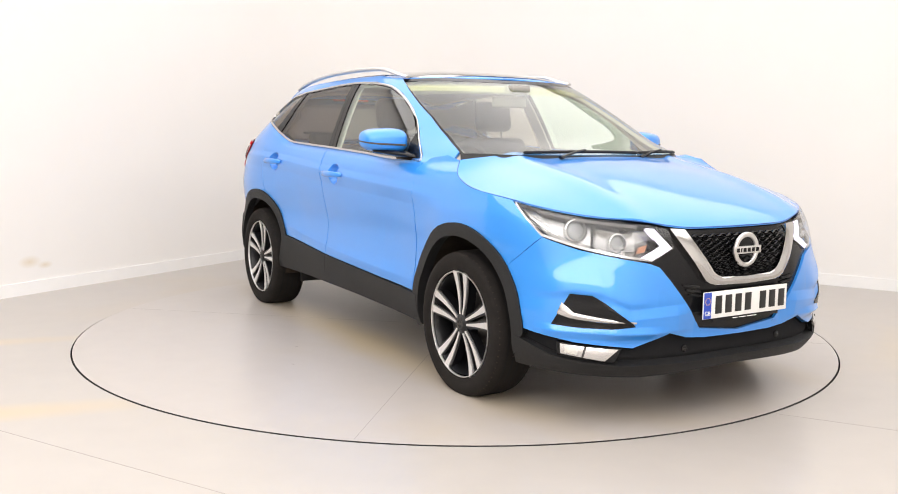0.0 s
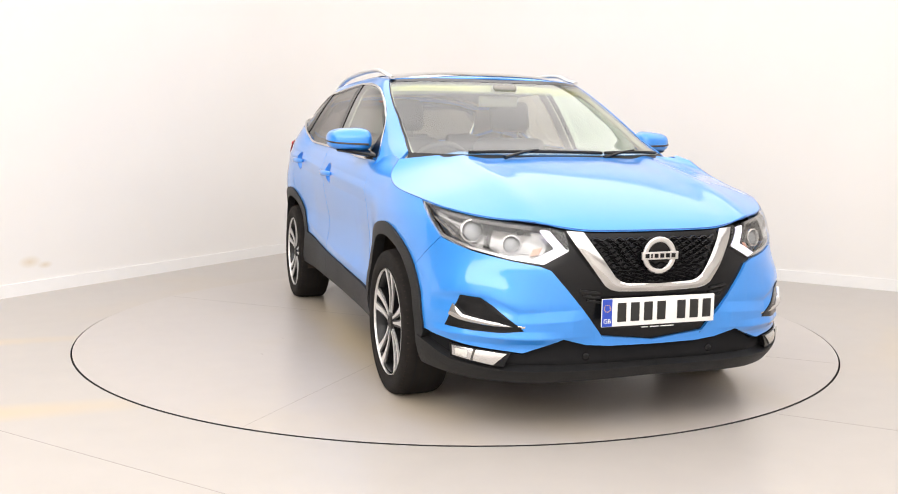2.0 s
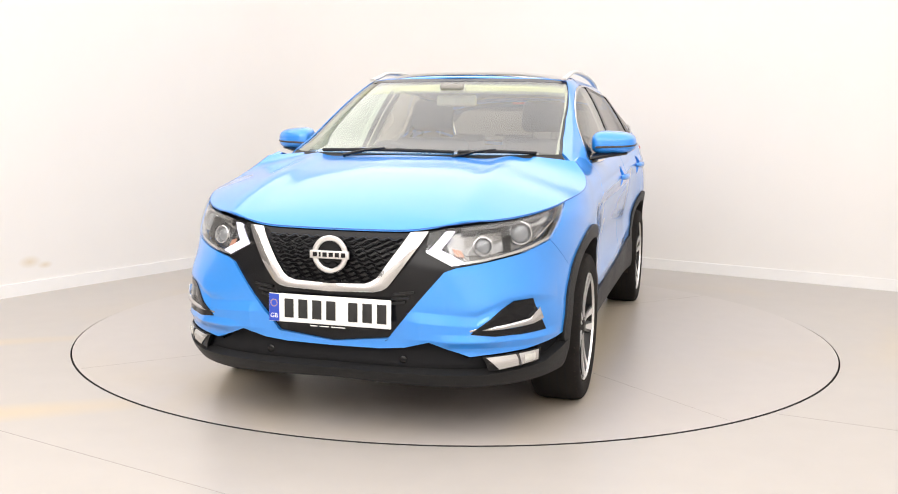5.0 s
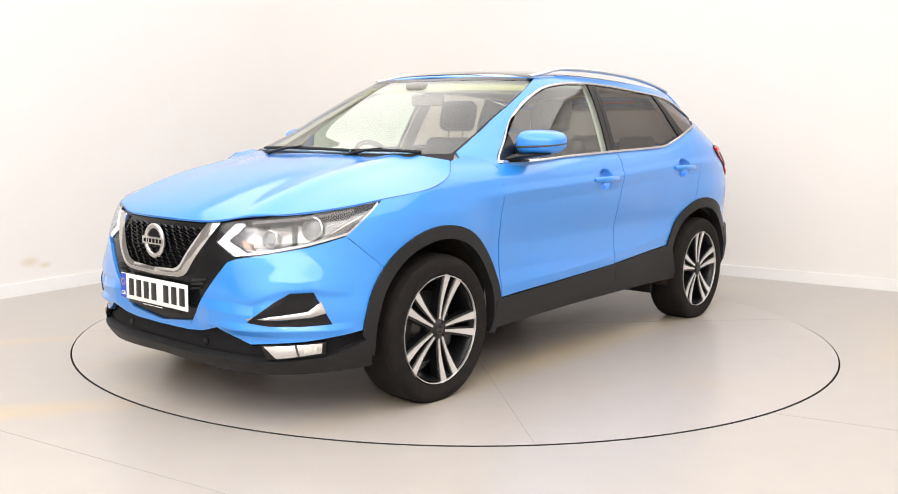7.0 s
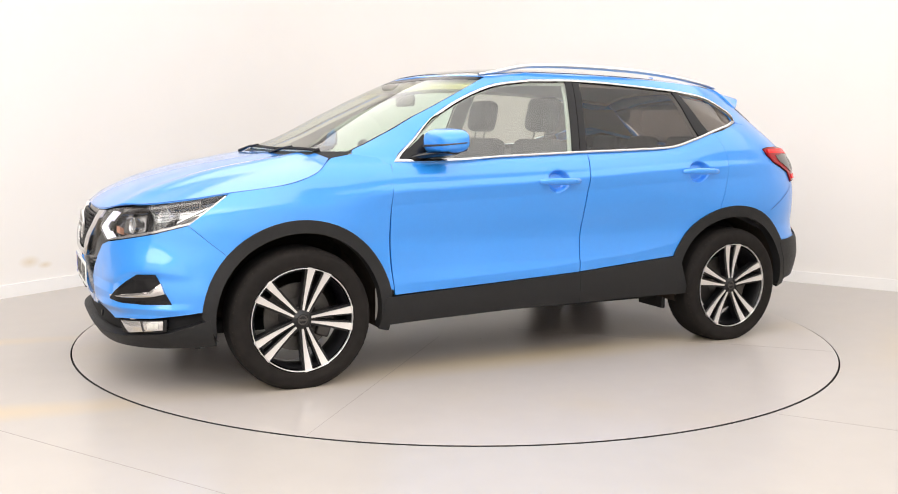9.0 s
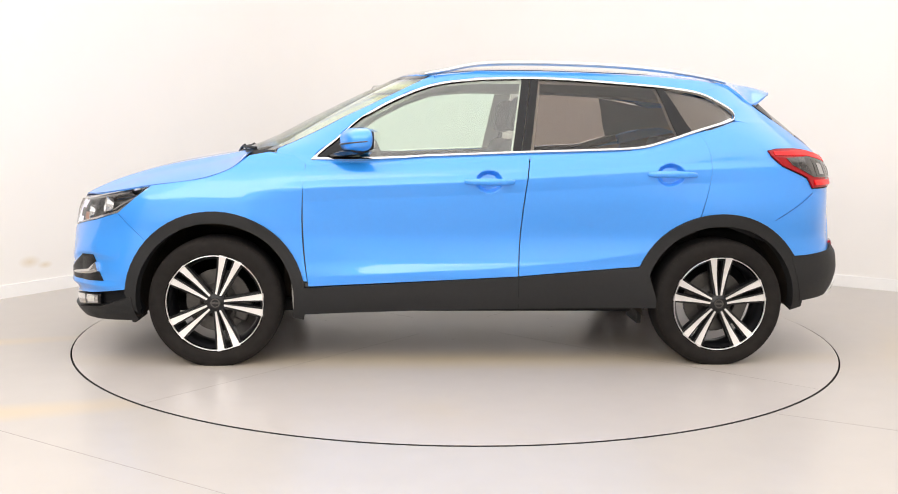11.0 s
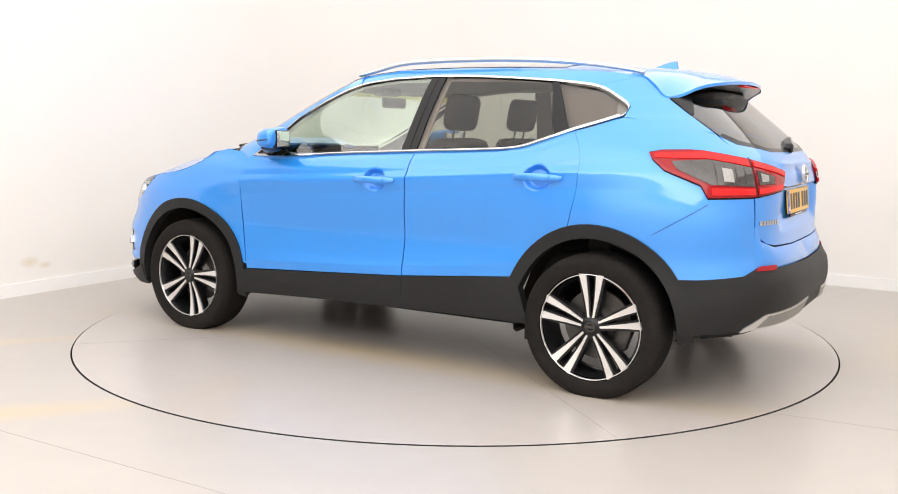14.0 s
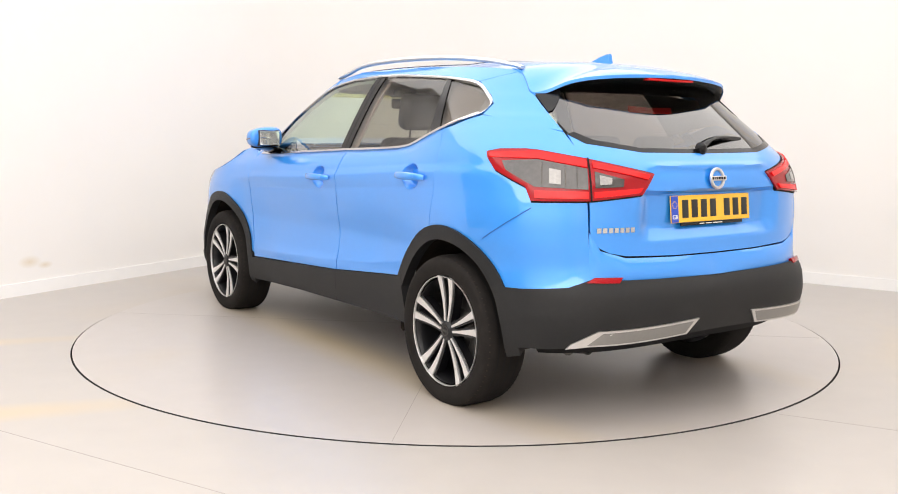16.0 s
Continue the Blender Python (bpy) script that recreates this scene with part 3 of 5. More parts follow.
patch("rear_valance", [(-1.66, 0.275), (-2.3, 0.28)], [(-1.62, 0.36), (-2.3, 0.37)], M_DARK, nu=17, nv=3, off=-0.06, depth=0.1, full=True)
patch("silver_diffuser", [(-1.745, 0.362), (-1.80, 0.374), (-2.130, 0.392)], [(-1.757, 0.382), (-1.828, 0.438), (-2.172, 0.456)], M_SATIN, nu=17, nv=4, off=0.018, depth=0.03)
patch("diffuser_slot", [(-1.800, 0.381), (-2.120, 0.398)], [(-1.842, 0.430), (-2.148, 0.447)], M_DIFFUSER, nu=9, nv=2, off=0.0192, depth=0.003)
patch("rear_reflector", [(-1.795, 0.622), (-1.885, 0.617)], [(-1.815, 0.642), (-1.897, 0.640)], M_REDLENS, nu=9, nv=3, off=0.016, depth=0.02)
patch("bumper_seam", [(-1.480, 0.777), (-1.640, 0.920)], [(-1.4825, 0.775), (-1.6425, 0.918)], M_SEAMBLUE, nu=13, nv=1, off=0.0022, depth=0.0)
# --- nose ---
patch("grille_panel", [(2.168, 0.690), (2.204, 0.668), (2.26, 0.59), (2.312, 0.515), (2.39, 0.395), (2.6, 0.372)], [(2.205, 0.842), (2.25, 0.835), (2.30, 0.829), (2.36, 0.826), (2.44, 0.825), (2.6, 0.824)], M_BLACK, nu=31, nv=12, off=-0.012, depth=0.02, full=True)
patch("chrome_v", [(2.250, 0.826), (2.388, 0.614), (2.408, 0.600), (2.436, 0.592), (2.6, 0.586)], [(2.312, 0.822), (2.426, 0.648), (2.445, 0.633), (2.468, 0.624), (2.6, 0.618)], M_CHROME, nu=37, nv=5, off=0.012, depth=0.03, full=True, bulge=0.010)


def grille_mesh():
    bm = bmesh.new()
    edge = line([(0.62, 2.468), (0.65, 2.43), (0.82, 2.325)])
    z, row = 0.632, 0
    while z < 0.806:
        s0 = edge(z + 0.006) + 0.006
        n = max(3, int((2 * (2.6 - s0)) / 0.011))
        pts = []
        for k in range(n + 1):
            s = s0 + (5.2 - 2 * s0) * k / n
            ph = (k + (row % 2) * 2) % 4
            zz = z + (0.0042 if ph in (0, 1) else -0.0042)
            p = skin(min(s, 5.2 - s), zz, 0.0005)
            pts.append((p.x, p.y if s <= 2.6 else -p.y, p.z))
        bm_tube(bm, pts, 0.0075, 0.0030, 6)
        z += 0.0165
        row += 1
    part("grille_mesh", bm, M_BLACK, car, "black wave-pattern grille mesh")


grille_mesh()
for k in range(3):
    z0 = 0.552 + 0.020 * k
    s0 = 2.272 + (0.62 - z0) * 0.7 + 0.012
    patch("side_slat", [(s0, z0), (2.372 + 0.006 * (2 - k), z0 - 0.010)], [(s0, z0 + 0.008), (2.372 + 0.006 * (2 - k), z0 - 0.002)], M_CLAD, nu=7, nv=2, off=-0.002, depth=0.02)
# fog area
M_LAMPGREY = material("lamp_grey", (0.06, 0.056, 0.055), 0.12, 0.3, 0.6, 0.5, 0.35, 60)
M_LENSWHITE = material("frosted_lens", (0.55, 0.54, 0.50), 0.2, 0, 0.6, 0.5, 0.25, 90)
patch("intake", [(2.118, 0.438), (2.04, 0.428), (1.95, 0.426), (1.838, 0.432)], [(2.108, 0.452), (2.02, 0.530), (1.975, 0.560), (1.900, 0.563)], M_BLACK, nu=31, nv=10, off=0.004, depth=0.010, dent=bumper_relief)
patch("intake_blade", [(2.120, 0.446), (2.02, 0.452), (1.905, 0.466), (1.860, 0.480)], [(2.124, 0.456), (2.02, 0.470), (1.918, 0.488), (1.876, 0.526)], M_CHROME, nu=19, nv=4, off=0.016, depth=0.02, bulge=0.006)
patch("fog_lamp_bezel", [(2.055, 0.284), (1.862, 0.304)], [(2.078, 0.342), (1.858, 0.360)], M_BLACK, nu=9, nv=4, off=0.004, depth=0.02)
patch("fog_lamp", [(2.022, 0.292), (1.874, 0.314)], [(2.066, 0.338), (1.872, 0.354)], M_REFLECTOR, nu=11, nv=5, off=0.009, depth=0.015, bulge=0.004)
patch("fog_lamp_divider", [(1.952, 0.303), (1.945, 0.304)], [(1.962, 0.347), (1.955, 0.348)], M_LAMPGREY, nu=2, nv=3, off=0.0145, depth=0.004)
patch("fog_lamp_cell", [(1.932, 0.314), (1.890, 0.320)], [(1.934, 0.340), (1.890, 0.344)], M_LENSWHITE, nu=5, nv=3, off=0.0148, depth=0.003, bulge=0.003)
patch("wing_sensor", arc(1.735, 0.47, 0.012, 0, 180, 9)[::-1], arc(1.735, 0.47, 0.012, 0, -180, 9)[::-1], M_PLATEB, nu=9, nv=4, off=0.003, depth=0.003)

# --- head lamps ---
HL_TOP = [(2.250, 0.822), (2.201, 0.838), (2.101, 0.852), (1.931, 0.871), (1.771, 0.897), (1.655, 0.924)]
HL_LOW = [(2.262, 0.752), (2.178, 0.700), (2.072, 0.716), (1.923, 0.748), (1.775, 0.792), (1.650, 0.915)]


def head_lamps():
    for side in (1, -1):
        lamp = new("headlight")
        lamp.parent = car
        lamp["label"] = "clear headlight with two round projectors and a white arrow-shaped day light"
        yield side, lamp


def mirror_part(made, lamps):
    for ob, lamp in zip(made, lamps):
        ob.parent = lamp


def build_headlights():
    lamps = [lamp for side, lamp in head_lamps()]
    mirror_part(patch("housing", HL_LOW, HL_TOP, M_LAMPBACK, nu=26, nv=8, off=-0.055, depth=-0.056, label="dark lamp housing"), lamps)
    lens = patch("lens", HL_LOW, HL_TOP, M_LENS, nu=26, nv=8, off=0.003, depth=0.004, label="clear plastic lens")
    mirror_part(lens, lamps)
    for ob in lens:
        ob.visible_shadow = False
    mirror_part(patch("chrome_rim", HL_LOW, [(a, b + 0.010) for a, b in HL_LOW], M_REFLECTOR, nu=26, nv=1, off=-0.006, depth=0.02), lamps)
    mirror_part(patch("day_lamp", [(2.192, 0.832), (2.258, 0.752), (2.178, 0.704)], [(2.160, 0.834), (2.212, 0.762), (2.138, 0.716)], M_DRL, nu=15, nv=4, off=-0.004, depth=0.02, label="lit white day-running light"), lamps)
    mirror_part(patch("brow", [(2.13, 0.835), (1.95, 0.856), (1.75, 0.890)], [(2.13, 0.849), (1.95, 0.868), (1.75, 0.900)], M_LAMPGREY, nu=13, nv=2, off=-0.012, depth=0.03, label="grey upper lamp mask"), lamps)
    mirror_part(patch("side_marker", [(2.160, 0.742), (2.130, 0.736)], [(2.172, 0.772), (2.140, 0.762)], M_AMBER, nu=4, nv=3, off=-0.03, depth=0.02, label="amber indicator reflector"), lamps)
    # the stepped reflector bowl between the projectors and the fins behind the day light
    mirror_part(patch("reflector_bowl", [(2.125, 0.744), (2.02, 0.748), (1.96, 0.765)], [(2.125, 0.815), (2.02, 0.832), (1.96, 0.842)], M_LAMPBACK, nu=11, nv=5, off=-0.042, depth=0.02, bulge=-0.012), lamps)
    mirror_part(patch("lamp_divider", [(1.975, 0.752), (1.960, 0.757)], [(1.980, 0.850), (1.965, 0.852)], M_BLACK, nu=3, nv=4, off=-0.018, depth=0.03), lamps)
    mirror_part(patch("outer_fin", [(1.84, 0.795), (1.72, 0.868)], [(1.84, 0.803), (1.72, 0.874)], M_REFLECTOR, nu=7, nv=1, off=-0.02, depth=0.02), lamps)
    for lamp, side in zip(lamps, (1, -1)):
        for s, z, r, o in ((2.060, 0.780, 0.030, -0.034), (1.905, 0.826, 0.037, -0.03)):
            p, q = skin(s, z, o), skin(s, z, o + 0.05)
            d = (q - p)
            d = (d.normalized() + Vector((1.2, 0, 0))).normalized()
            p = Vector((p.x, p.y * side, p.z))
            d = Vector((d.x, d.y * side, d.z))
            m = Matrix.Translation(p) @ d.to_track_quat("Z", "Y").to_matrix().to_4x4()
            bm = bmesh.new()
            bm_lathe(bm, [(r * 1.25, -0.03), (r * 1.3, 0.004), (r * 1.16, 0.006), (r * 0.98, -0.012)], m, 28)
            part("reflector_ring", bm, M_REFLECTOR, lamp)
            bm = bmesh.new()
            bm_lathe(bm, [(r, -0.014)] + [(r * math.cos(a), -0.012 + r * 0.45 * math.sin(a)) for a in (0.2, 0.5, 0.8, 1.1, 1.35)] + [(0.0003, -0.012 + r * 0.45)], m, 28)
            part("projector", bm, M_LAMPGLASS, lamp)


M_LAMPBACK = material("lamp_back", (0.30, 0.295, 0.29), 0.22, 0.85, 0, 0.5, 0.35, 60)
M_AMBER = material("amber_lens", (0.45, 0.22, 0.14), 0.3, 0, 0.3)
M_LAMPGLASS = material("projector_glass", (0.22, 0.23, 0.24), 0.06, 0.1, 1.0)
build_headlights()

# --- tail lamps ---
TL_TOP = [(-1.484, 1.135), (-1.53, 1.146), (-1.62, 1.148), (-1.66, 1.144), (-1.801, 1.112), (-2.016, 1.053)]
TL_LOW = [(-1.488, 1.112), (-1.52, 1.062), (-1.622, 1.000), (-1.640, 0.945), (-1.798, 0.949), (-1.965, 0.972)]


def build_taillights():
    lamps = []
    for side in (1, -1):
        lamp = new("tail_light")
        lamp.parent = car
        lamp["label"] = "red tail light with a clear middle, across wing and tailgate"
        lamps.append(lamp)
    mirror_part(patch("gasket", [(q, z - 0.006) for q, z in TL_LOW], [(q, z + 0.005) for q, z in TL_TOP], M_DARK, nu=26, nv=4, off=0.003, depth=0.02), lamps)
    mirror_part(patch("red_lens", TL_LOW, TL_TOP, M_REDLENS, nu=26, nv=8, off=0.010, depth=0.03, bulge=0.004), lamps)
    mirror_part(patch("upper_bar", [(-1.50, 1.112), (-1.66, 1.108), (-1.795, 1.076)], [(-1.50, 1.130), (-1.66, 1.136), (-1.795, 1.104)], M_REDGLOW, nu=15, nv=3, off=0.017, depth=0.008), lamps)
    mirror_part(patch("lower_bar", [(-1.652, 0.956), (-1.795, 0.958)], [(-1.650, 0.985), (-1.795, 0.984)], M_REDGLOW, nu=9, nv=3, off=0.017, depth=0.008), lamps)
    mirror_part(patch("clear_lens", [(-1.56, 1.062), (-1.65, 1.000), (-1.795, 0.992)], [(-1.545, 1.098), (-1.66, 1.104), (-1.795, 1.070)], M_LAMPGREY, nu=13, nv=4, off=0.0172, depth=0.004, label="smoky clear lamp section"), lamps)
    mirror_part(patch("reverse_lamp", [(-1.690, 1.014), (-1.722, 1.010)], [(-1.690, 1.070), (-1.722, 1.062)], M_REVERSE, nu=5, nv=3, off=0.0195, depth=0.002), lamps)
    for k in range(4):
        mirror_part(patch("lamp_rib", [(-1.668 - 0.032 * k, 1.004), (-1.672 - 0.032 * k, 1.004)], [(-1.668 - 0.032 * k, 1.088 - 0.006 * k), (-1.672 - 0.032 * k, 1.088 - 0.006 * k)], M_DISC, nu=2, nv=2, off=0.0190, depth=0.001), lamps)
    mirror_part(patch("inner_upper_bar", [(-1.812, 1.076), (-1.93, 1.046), (-1.985, 1.030)], [(-1.812, 1.098), (-1.93, 1.066), (-1.995, 1.047)], M_REDGLOW, nu=9, nv=3, off=0.017, depth=0.008), lamps)
    mirror_part(patch("inner_lower_bar", [(-1.812, 0.960), (-1.95, 0.978)], [(-1.812, 0.983), (-1.965, 0.998)], M_REDGLOW, nu=9, nv=3, off=0.017, depth=0.008), lamps)
    mirror_part(patch("inner_lens", [(-1.815, 0.998), (-1.898, 1.003)], [(-1.815, 1.060), (-1.902, 1.032)], M_LAMPGREY, nu=7, nv=4, off=0.0172, depth=0.004), lamps)
    mirror_part(patch("inner_lamp", [(-1.828, 1.010), (-1.862, 1.013)], [(-1.828, 1.046), (-1.864, 1.036)], M_REVERSE, nu=4, nv=3, off=0.0195, depth=0.002), lamps)
    mirror_part(patch("seam", [(-1.801, 0.948), (-1.806, 0.948)], [(-1.798, 1.113), (-1.803, 1.112)], M_DARK, nu=2, nv=3, off=0.0165, depth=0.0), lamps)


build_taillights()


# --- bonnet and roof: crowned sheets inside an outline of the skin ---
def crowned(name, outline, top, power, mat, label, nu=24, crease=0.0, depth=0.02, parent=None):
    """A sheet across the car: each row spans from one side of the outline to the other."""
    bm = bmesh.new()
    rows = []
    for p in outline:
        zc, ye = top(p.x), max(p.y, 0.0005)
        row = []
        for k in range(nu + 1):
            v = -1 + 2 * k / nu
            z = zc - (zc - p.z) * abs(v) ** power + crease * math.exp(-((abs(v) * ye - 0.50) / 0.07) ** 2) * min(1, ye / 0.7)
            row.append(bm.verts.new((p.x, v * ye, z)))
        rows.append(row)
    for a, b in zip(rows, rows[1:]):
        for k in range(nu):
            bm.faces.new((a[k], a[k + 1], b[k + 1], b[k]))
    edge = [r[0] for r in rows] + rows[-1][1:-1] + [r[-1] for r in rows[::-1]]
    low = [bm.verts.new(v.co - Vector((0, 0, depth))) for v in edge]
    for k in range(len(edge) - 1):
        bm.faces.new((edge[k], edge[k + 1], low[k + 1], low[k]))
    bmesh.ops.remove_doubles(bm, verts=bm.verts, dist=0.0012)
    return part(name, bm, mat, parent or car, label)


HOOD_EDGE = [(1.165, 1.086), (1.244, 1.019), (1.40, 0.967), (1.634, 0.932), (1.771, 0.907), (1.931, 0.882), (2.101, 0.864), (2.201, 0.851), (2.32, 0.835), (2.45, 0.832), (2.6, 0.831)]
HOOD_TOP = curve([(0.9, 1.135), (1.2, 1.118), (1.29, 1.102), (1.456, 1.074), (1.65, 1.036), (1.84, 0.985), (2.0, 0.928), (2.08, 0.890), (2.13, 0.858), (2.157, 0.832)])
crowned("bonnet", smooth_line([skin(s, z, 0.001) for s, z in HOOD_EDGE], 80), HOOD_TOP, 2.6, M_PAINT, "blue bonnet with two soft creases", 48, 0.013, 0.007)

for side in (1, -1):
    bm = bmesh.new()
    bm_tube(bm, [(p.x, p.y * side, p.z - 0.001) for p in smooth_line([skin(q, z, 0.001) for q, z in HOOD_EDGE], 60)], 0.0018, None, 6)
    part("bonnet_gap", bm, M_SEAMBLUE, car)

ROOF_Z = curve([(-2.3, 1.49), (-1.6, 1.515), (-1.0, 1.540), (-0.4, 1.550), (0.1, 1.545), (0.6, 1.535), (1.2, 1.525), (2.6, 1.522)])
ROOF_TOP = curve([(-1.8, 1.50), (-1.6, 1.525), (-1.2, 1.566), (-0.8, 1.586), (-0.4, 1.594), (0.0, 1.586), (0.25, 1.565), (0.38, 1.535), (0.42, 1.52)])

# --- greenhouse ---
SHIELD_EDGE = [(1.50, 1.112), (1.415, 1.187), (1.23, 1.291), (0.985, 1.40), (0.78, 1.482), (0.70, 1.512)]
DLO_TOP = [(1.17, 1.07), (1.13, 1.215), (1, 1.335), (0.8, 1.42), (0.55, 1.474), (0.2, 1.498), (-0.09, 1.508), (-0.35, 1.515), (-0.81, 1.501), (-1.095, 1.487), (-1.293, 1.47), (-1.439, 1.444), (-1.498, 1.385), (-1.51, 1.345), (-1.461, 1.297)]
DLO_LOW = [(1.17, 1.066), (0.95, 1.068), (0.66, 1.073), (0.3, 1.086), (0, 1.099), (-0.3, 1.113), (-0.6, 1.124), (-0.884, 1.14), (-1.06, 1.18), (-1.246, 1.234), (-1.387, 1.275), (-1.461, 1.297)]


def inner_line(pts, d):
    """The line moved into the window area by d."""
    cx, cz = -0.25, 1.30
    out = []
    for s, z in pts:
        ds, dz = cx - s, cz - z
        k = 2.0 if s > 0.4 else 1.0
        out.append((s + max(-d * k, min(d * k, ds * 0.6)), z + max(-d, min(d, dz * 0.6))))
    return out


DLO_TOP = [(p.x, p.y) for p in smooth_line([(a, b, 0) for a, b in DLO_TOP], 57)]
DLO_LOW = [(p.x, p.y) for p in smooth_line([(a, b, 0) for a, b in DLO_LOW], 45)]
DLO_TOP_IN, DLO_LOW_IN = inner_line(DLO_TOP, 0.011), [(s, z + 0.011) for s, z in DLO_LOW]
DLO_LOW_IN[0], DLO_LOW_IN[-1] = DLO_TOP_IN[0], DLO_TOP_IN[-1]
patch("chrome_window_trim", DLO_TOP_IN, DLO_TOP, M_CHROME, nu=57, nv=3, off=0.006, depth=0.015, upper=True, bulge=0.003)
patch("chrome_waist_trim", DLO_LOW, DLO_LOW_IN, M_CHROME, nu=45, nv=3, off=0.007, depth=0.015, upper=True, bulge=0.003)
TOPL = line(sorted((s, z) for s, z in DLO_TOP_IN[7:46]))
LOWL = line(sorted((s, z) for s, z in DLO_LOW_IN[1:-1]))
patch("mirror_corner", [DLO_TOP_IN[0], (1.05, 1.084), (0.945, 1.087)], [DLO_TOP_IN[0], (1.118, 1.165), (1.088, 1.212)], M_BLACK, nu=9, nv=6, off=-0.001, depth=0.004, upper=True)


def pane(name, s_list_low, s_list_top, mat, label, low=None, top=None):
    lo = low or [(s, LOWL(s)) for s in s_list_low]
    hi = top or [(s, TOPL(s)) for s in s_list_top]
    for ob in patch(name, lo, hi, mat, nu=25, nv=10, off=-0.003, depth=0.0, upper=True, label=label):
        ob.visible_shadow = False


pane("front_side_window", None, None, M_GLASS, "clear side window glass",
     low=[(1.070, 1.19), (0.95, 1.089), (0.60, LOWL(0.60)), (0.35, LOWL(0.35)), (0.0, LOWL(0.0)), (-0.212, LOWL(-0.212))],
     top=[(1.092, 1.214), (0.98, 1.322), (0.78, 1.408), (0.50, TOPL(0.50)), (0.1, TOPL(0.1)), (-0.277, TOPL(-0.277))])
pane("rear_side_window", [-0.305, -0.6, -0.9, -1.128], [-0.367, -0.6, -0.95, -1.200], M_TINT, "dark tinted side window glass")
pane("quarter_window", None, None, M_TINT, "dark tinted quarter glass",
     low=[(-1.215, LOWL(-1.215)), (-1.321, 1.272), (-1.434, 1.296)], top=[(-1.240, TOPL(-1.240)), (-1.376, 1.435), (-1.481, 1.375)])
patch("b_pillar", [(-0.212, LOWL(-0.212)), (-0.258, LOWL(-0.258))], [(-0.277, TOPL(-0.277)), (-0.321, TOPL(-0.321))], M_BLACK, nu=4, nv=8, off=0.001, depth=0.01, upper=True)
patch("b_pillar", [(-0.262, LOWL(-0.262)), (-0.305, LOWL(-0.305))], [(-0.325, TOPL(-0.325)), (-0.367, TOPL(-0.367))], M_BLACK, nu=4, nv=8, off=0.001, depth=0.01, upper=True)
patch("c_pillar", [(-1.128, LOWL(-1.128)), (-1.215, LOWL(-1.215))], [(-1.200, TOPL(-1.200)), (-1.240, TOPL(-1.240))], M_BLACK, nu=4, nv=8, off=0.001, depth=0.01, upper=True)
# painted pillars and roof sides
ROOF_EDGE = [(0.7, 1.52), (0.5, 1.527), (0.2, 1.541), (-0.1, 1.548), (-0.4, 1.55), (-0.81, 1.543), (-1.095, 1.535), (-1.34, 1.525), (-1.519, 1.512), (-1.655, 1.492)]
patch("a_pillar", [(1.155, 1.035), (1.175, 1.10), (1.14, 1.215), (1.005, 1.339), (0.805, 1.424), (0.555, 1.478)], [(1.38, 1.030), (1.495, 1.118), (1.415, 1.187), (1.23, 1.291), (0.985, 1.40), (0.71, 1.519)], M_PAINT, nu=36, nv=6, off=0.006, depth=0.014, upper=True)
patch("roof_side", [(0.555, 1.478), (0.40, 1.487), (0.2, 1.501), (-0.09, 1.511), (-0.35, 1.518), (-0.81, 1.504), (-1.095, 1.49), (-1.293, 1.473), (-1.3685, 1.460), (-1.444, 1.450)],
      ROOF_EDGE, M_PAINT, nu=37, nv=4, off=0.001, depth=0.02, upper=True)
patch("rear_pillar", [(-1.467, 1.297), (-1.515, 1.345), (-1.504, 1.385), (-1.464, 1.425), (-1.444, 1.45)], [(-1.752, 1.226), (-1.718, 1.307), (-1.683, 1.389), (-1.668, 1.445), (-1.655, 1.492)], M_PAINT, nu=25, nv=8, off=0.0, depth=0.02)
patch("shoulder", [(1.17, 1.03), (0.9, 1.04), (0.4, 1.05), (-0.3, 1.09), (-0.9, 1.13), (-1.24, 1.21)], [(1.17, 1.078), (0.9, 1.078), (0.4, 1.088), (-0.3, 1.12), (-0.9, 1.15), (-1.24, 1.238)], M_PAINT, nu=26, nv=2, off=-0.006, depth=0.0, upper=True)
glass = patch("windscreen", SHIELD_EDGE, [(2.6, 1.096), (2.6, 1.187), (2.6, 1.291), (2.6, 1.40), (2.6, 1.482), (2.6, 1.524)], M_SCREEN, nu=31, nv=22, off=0.0, depth=0.0, upper=True, full=True, label="clear windscreen")
for ob in glass:
    ob.visible_shadow = False
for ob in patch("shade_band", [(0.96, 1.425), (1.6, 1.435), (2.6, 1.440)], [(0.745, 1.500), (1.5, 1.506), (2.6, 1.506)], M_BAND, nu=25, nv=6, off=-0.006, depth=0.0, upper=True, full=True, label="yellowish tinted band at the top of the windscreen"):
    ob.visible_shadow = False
patch("windscreen_seal", SHIELD_EDGE, [(s + 0.035, z - 0.004) for s, z in SHIELD_EDGE], M_BLACK, nu=26, nv=1, off=0.001, depth=0.004, upper=True)
patch("windscreen_header", [(0.72, 1.500), (1.3, 1.503), (2.6, 1.503)], [(0.70, 1.514), (1.3, 1.522), (2.6, 1.526)], M_BLACK, nu=17, nv=2, off=0.001, depth=0.004, upper=True, full=True)
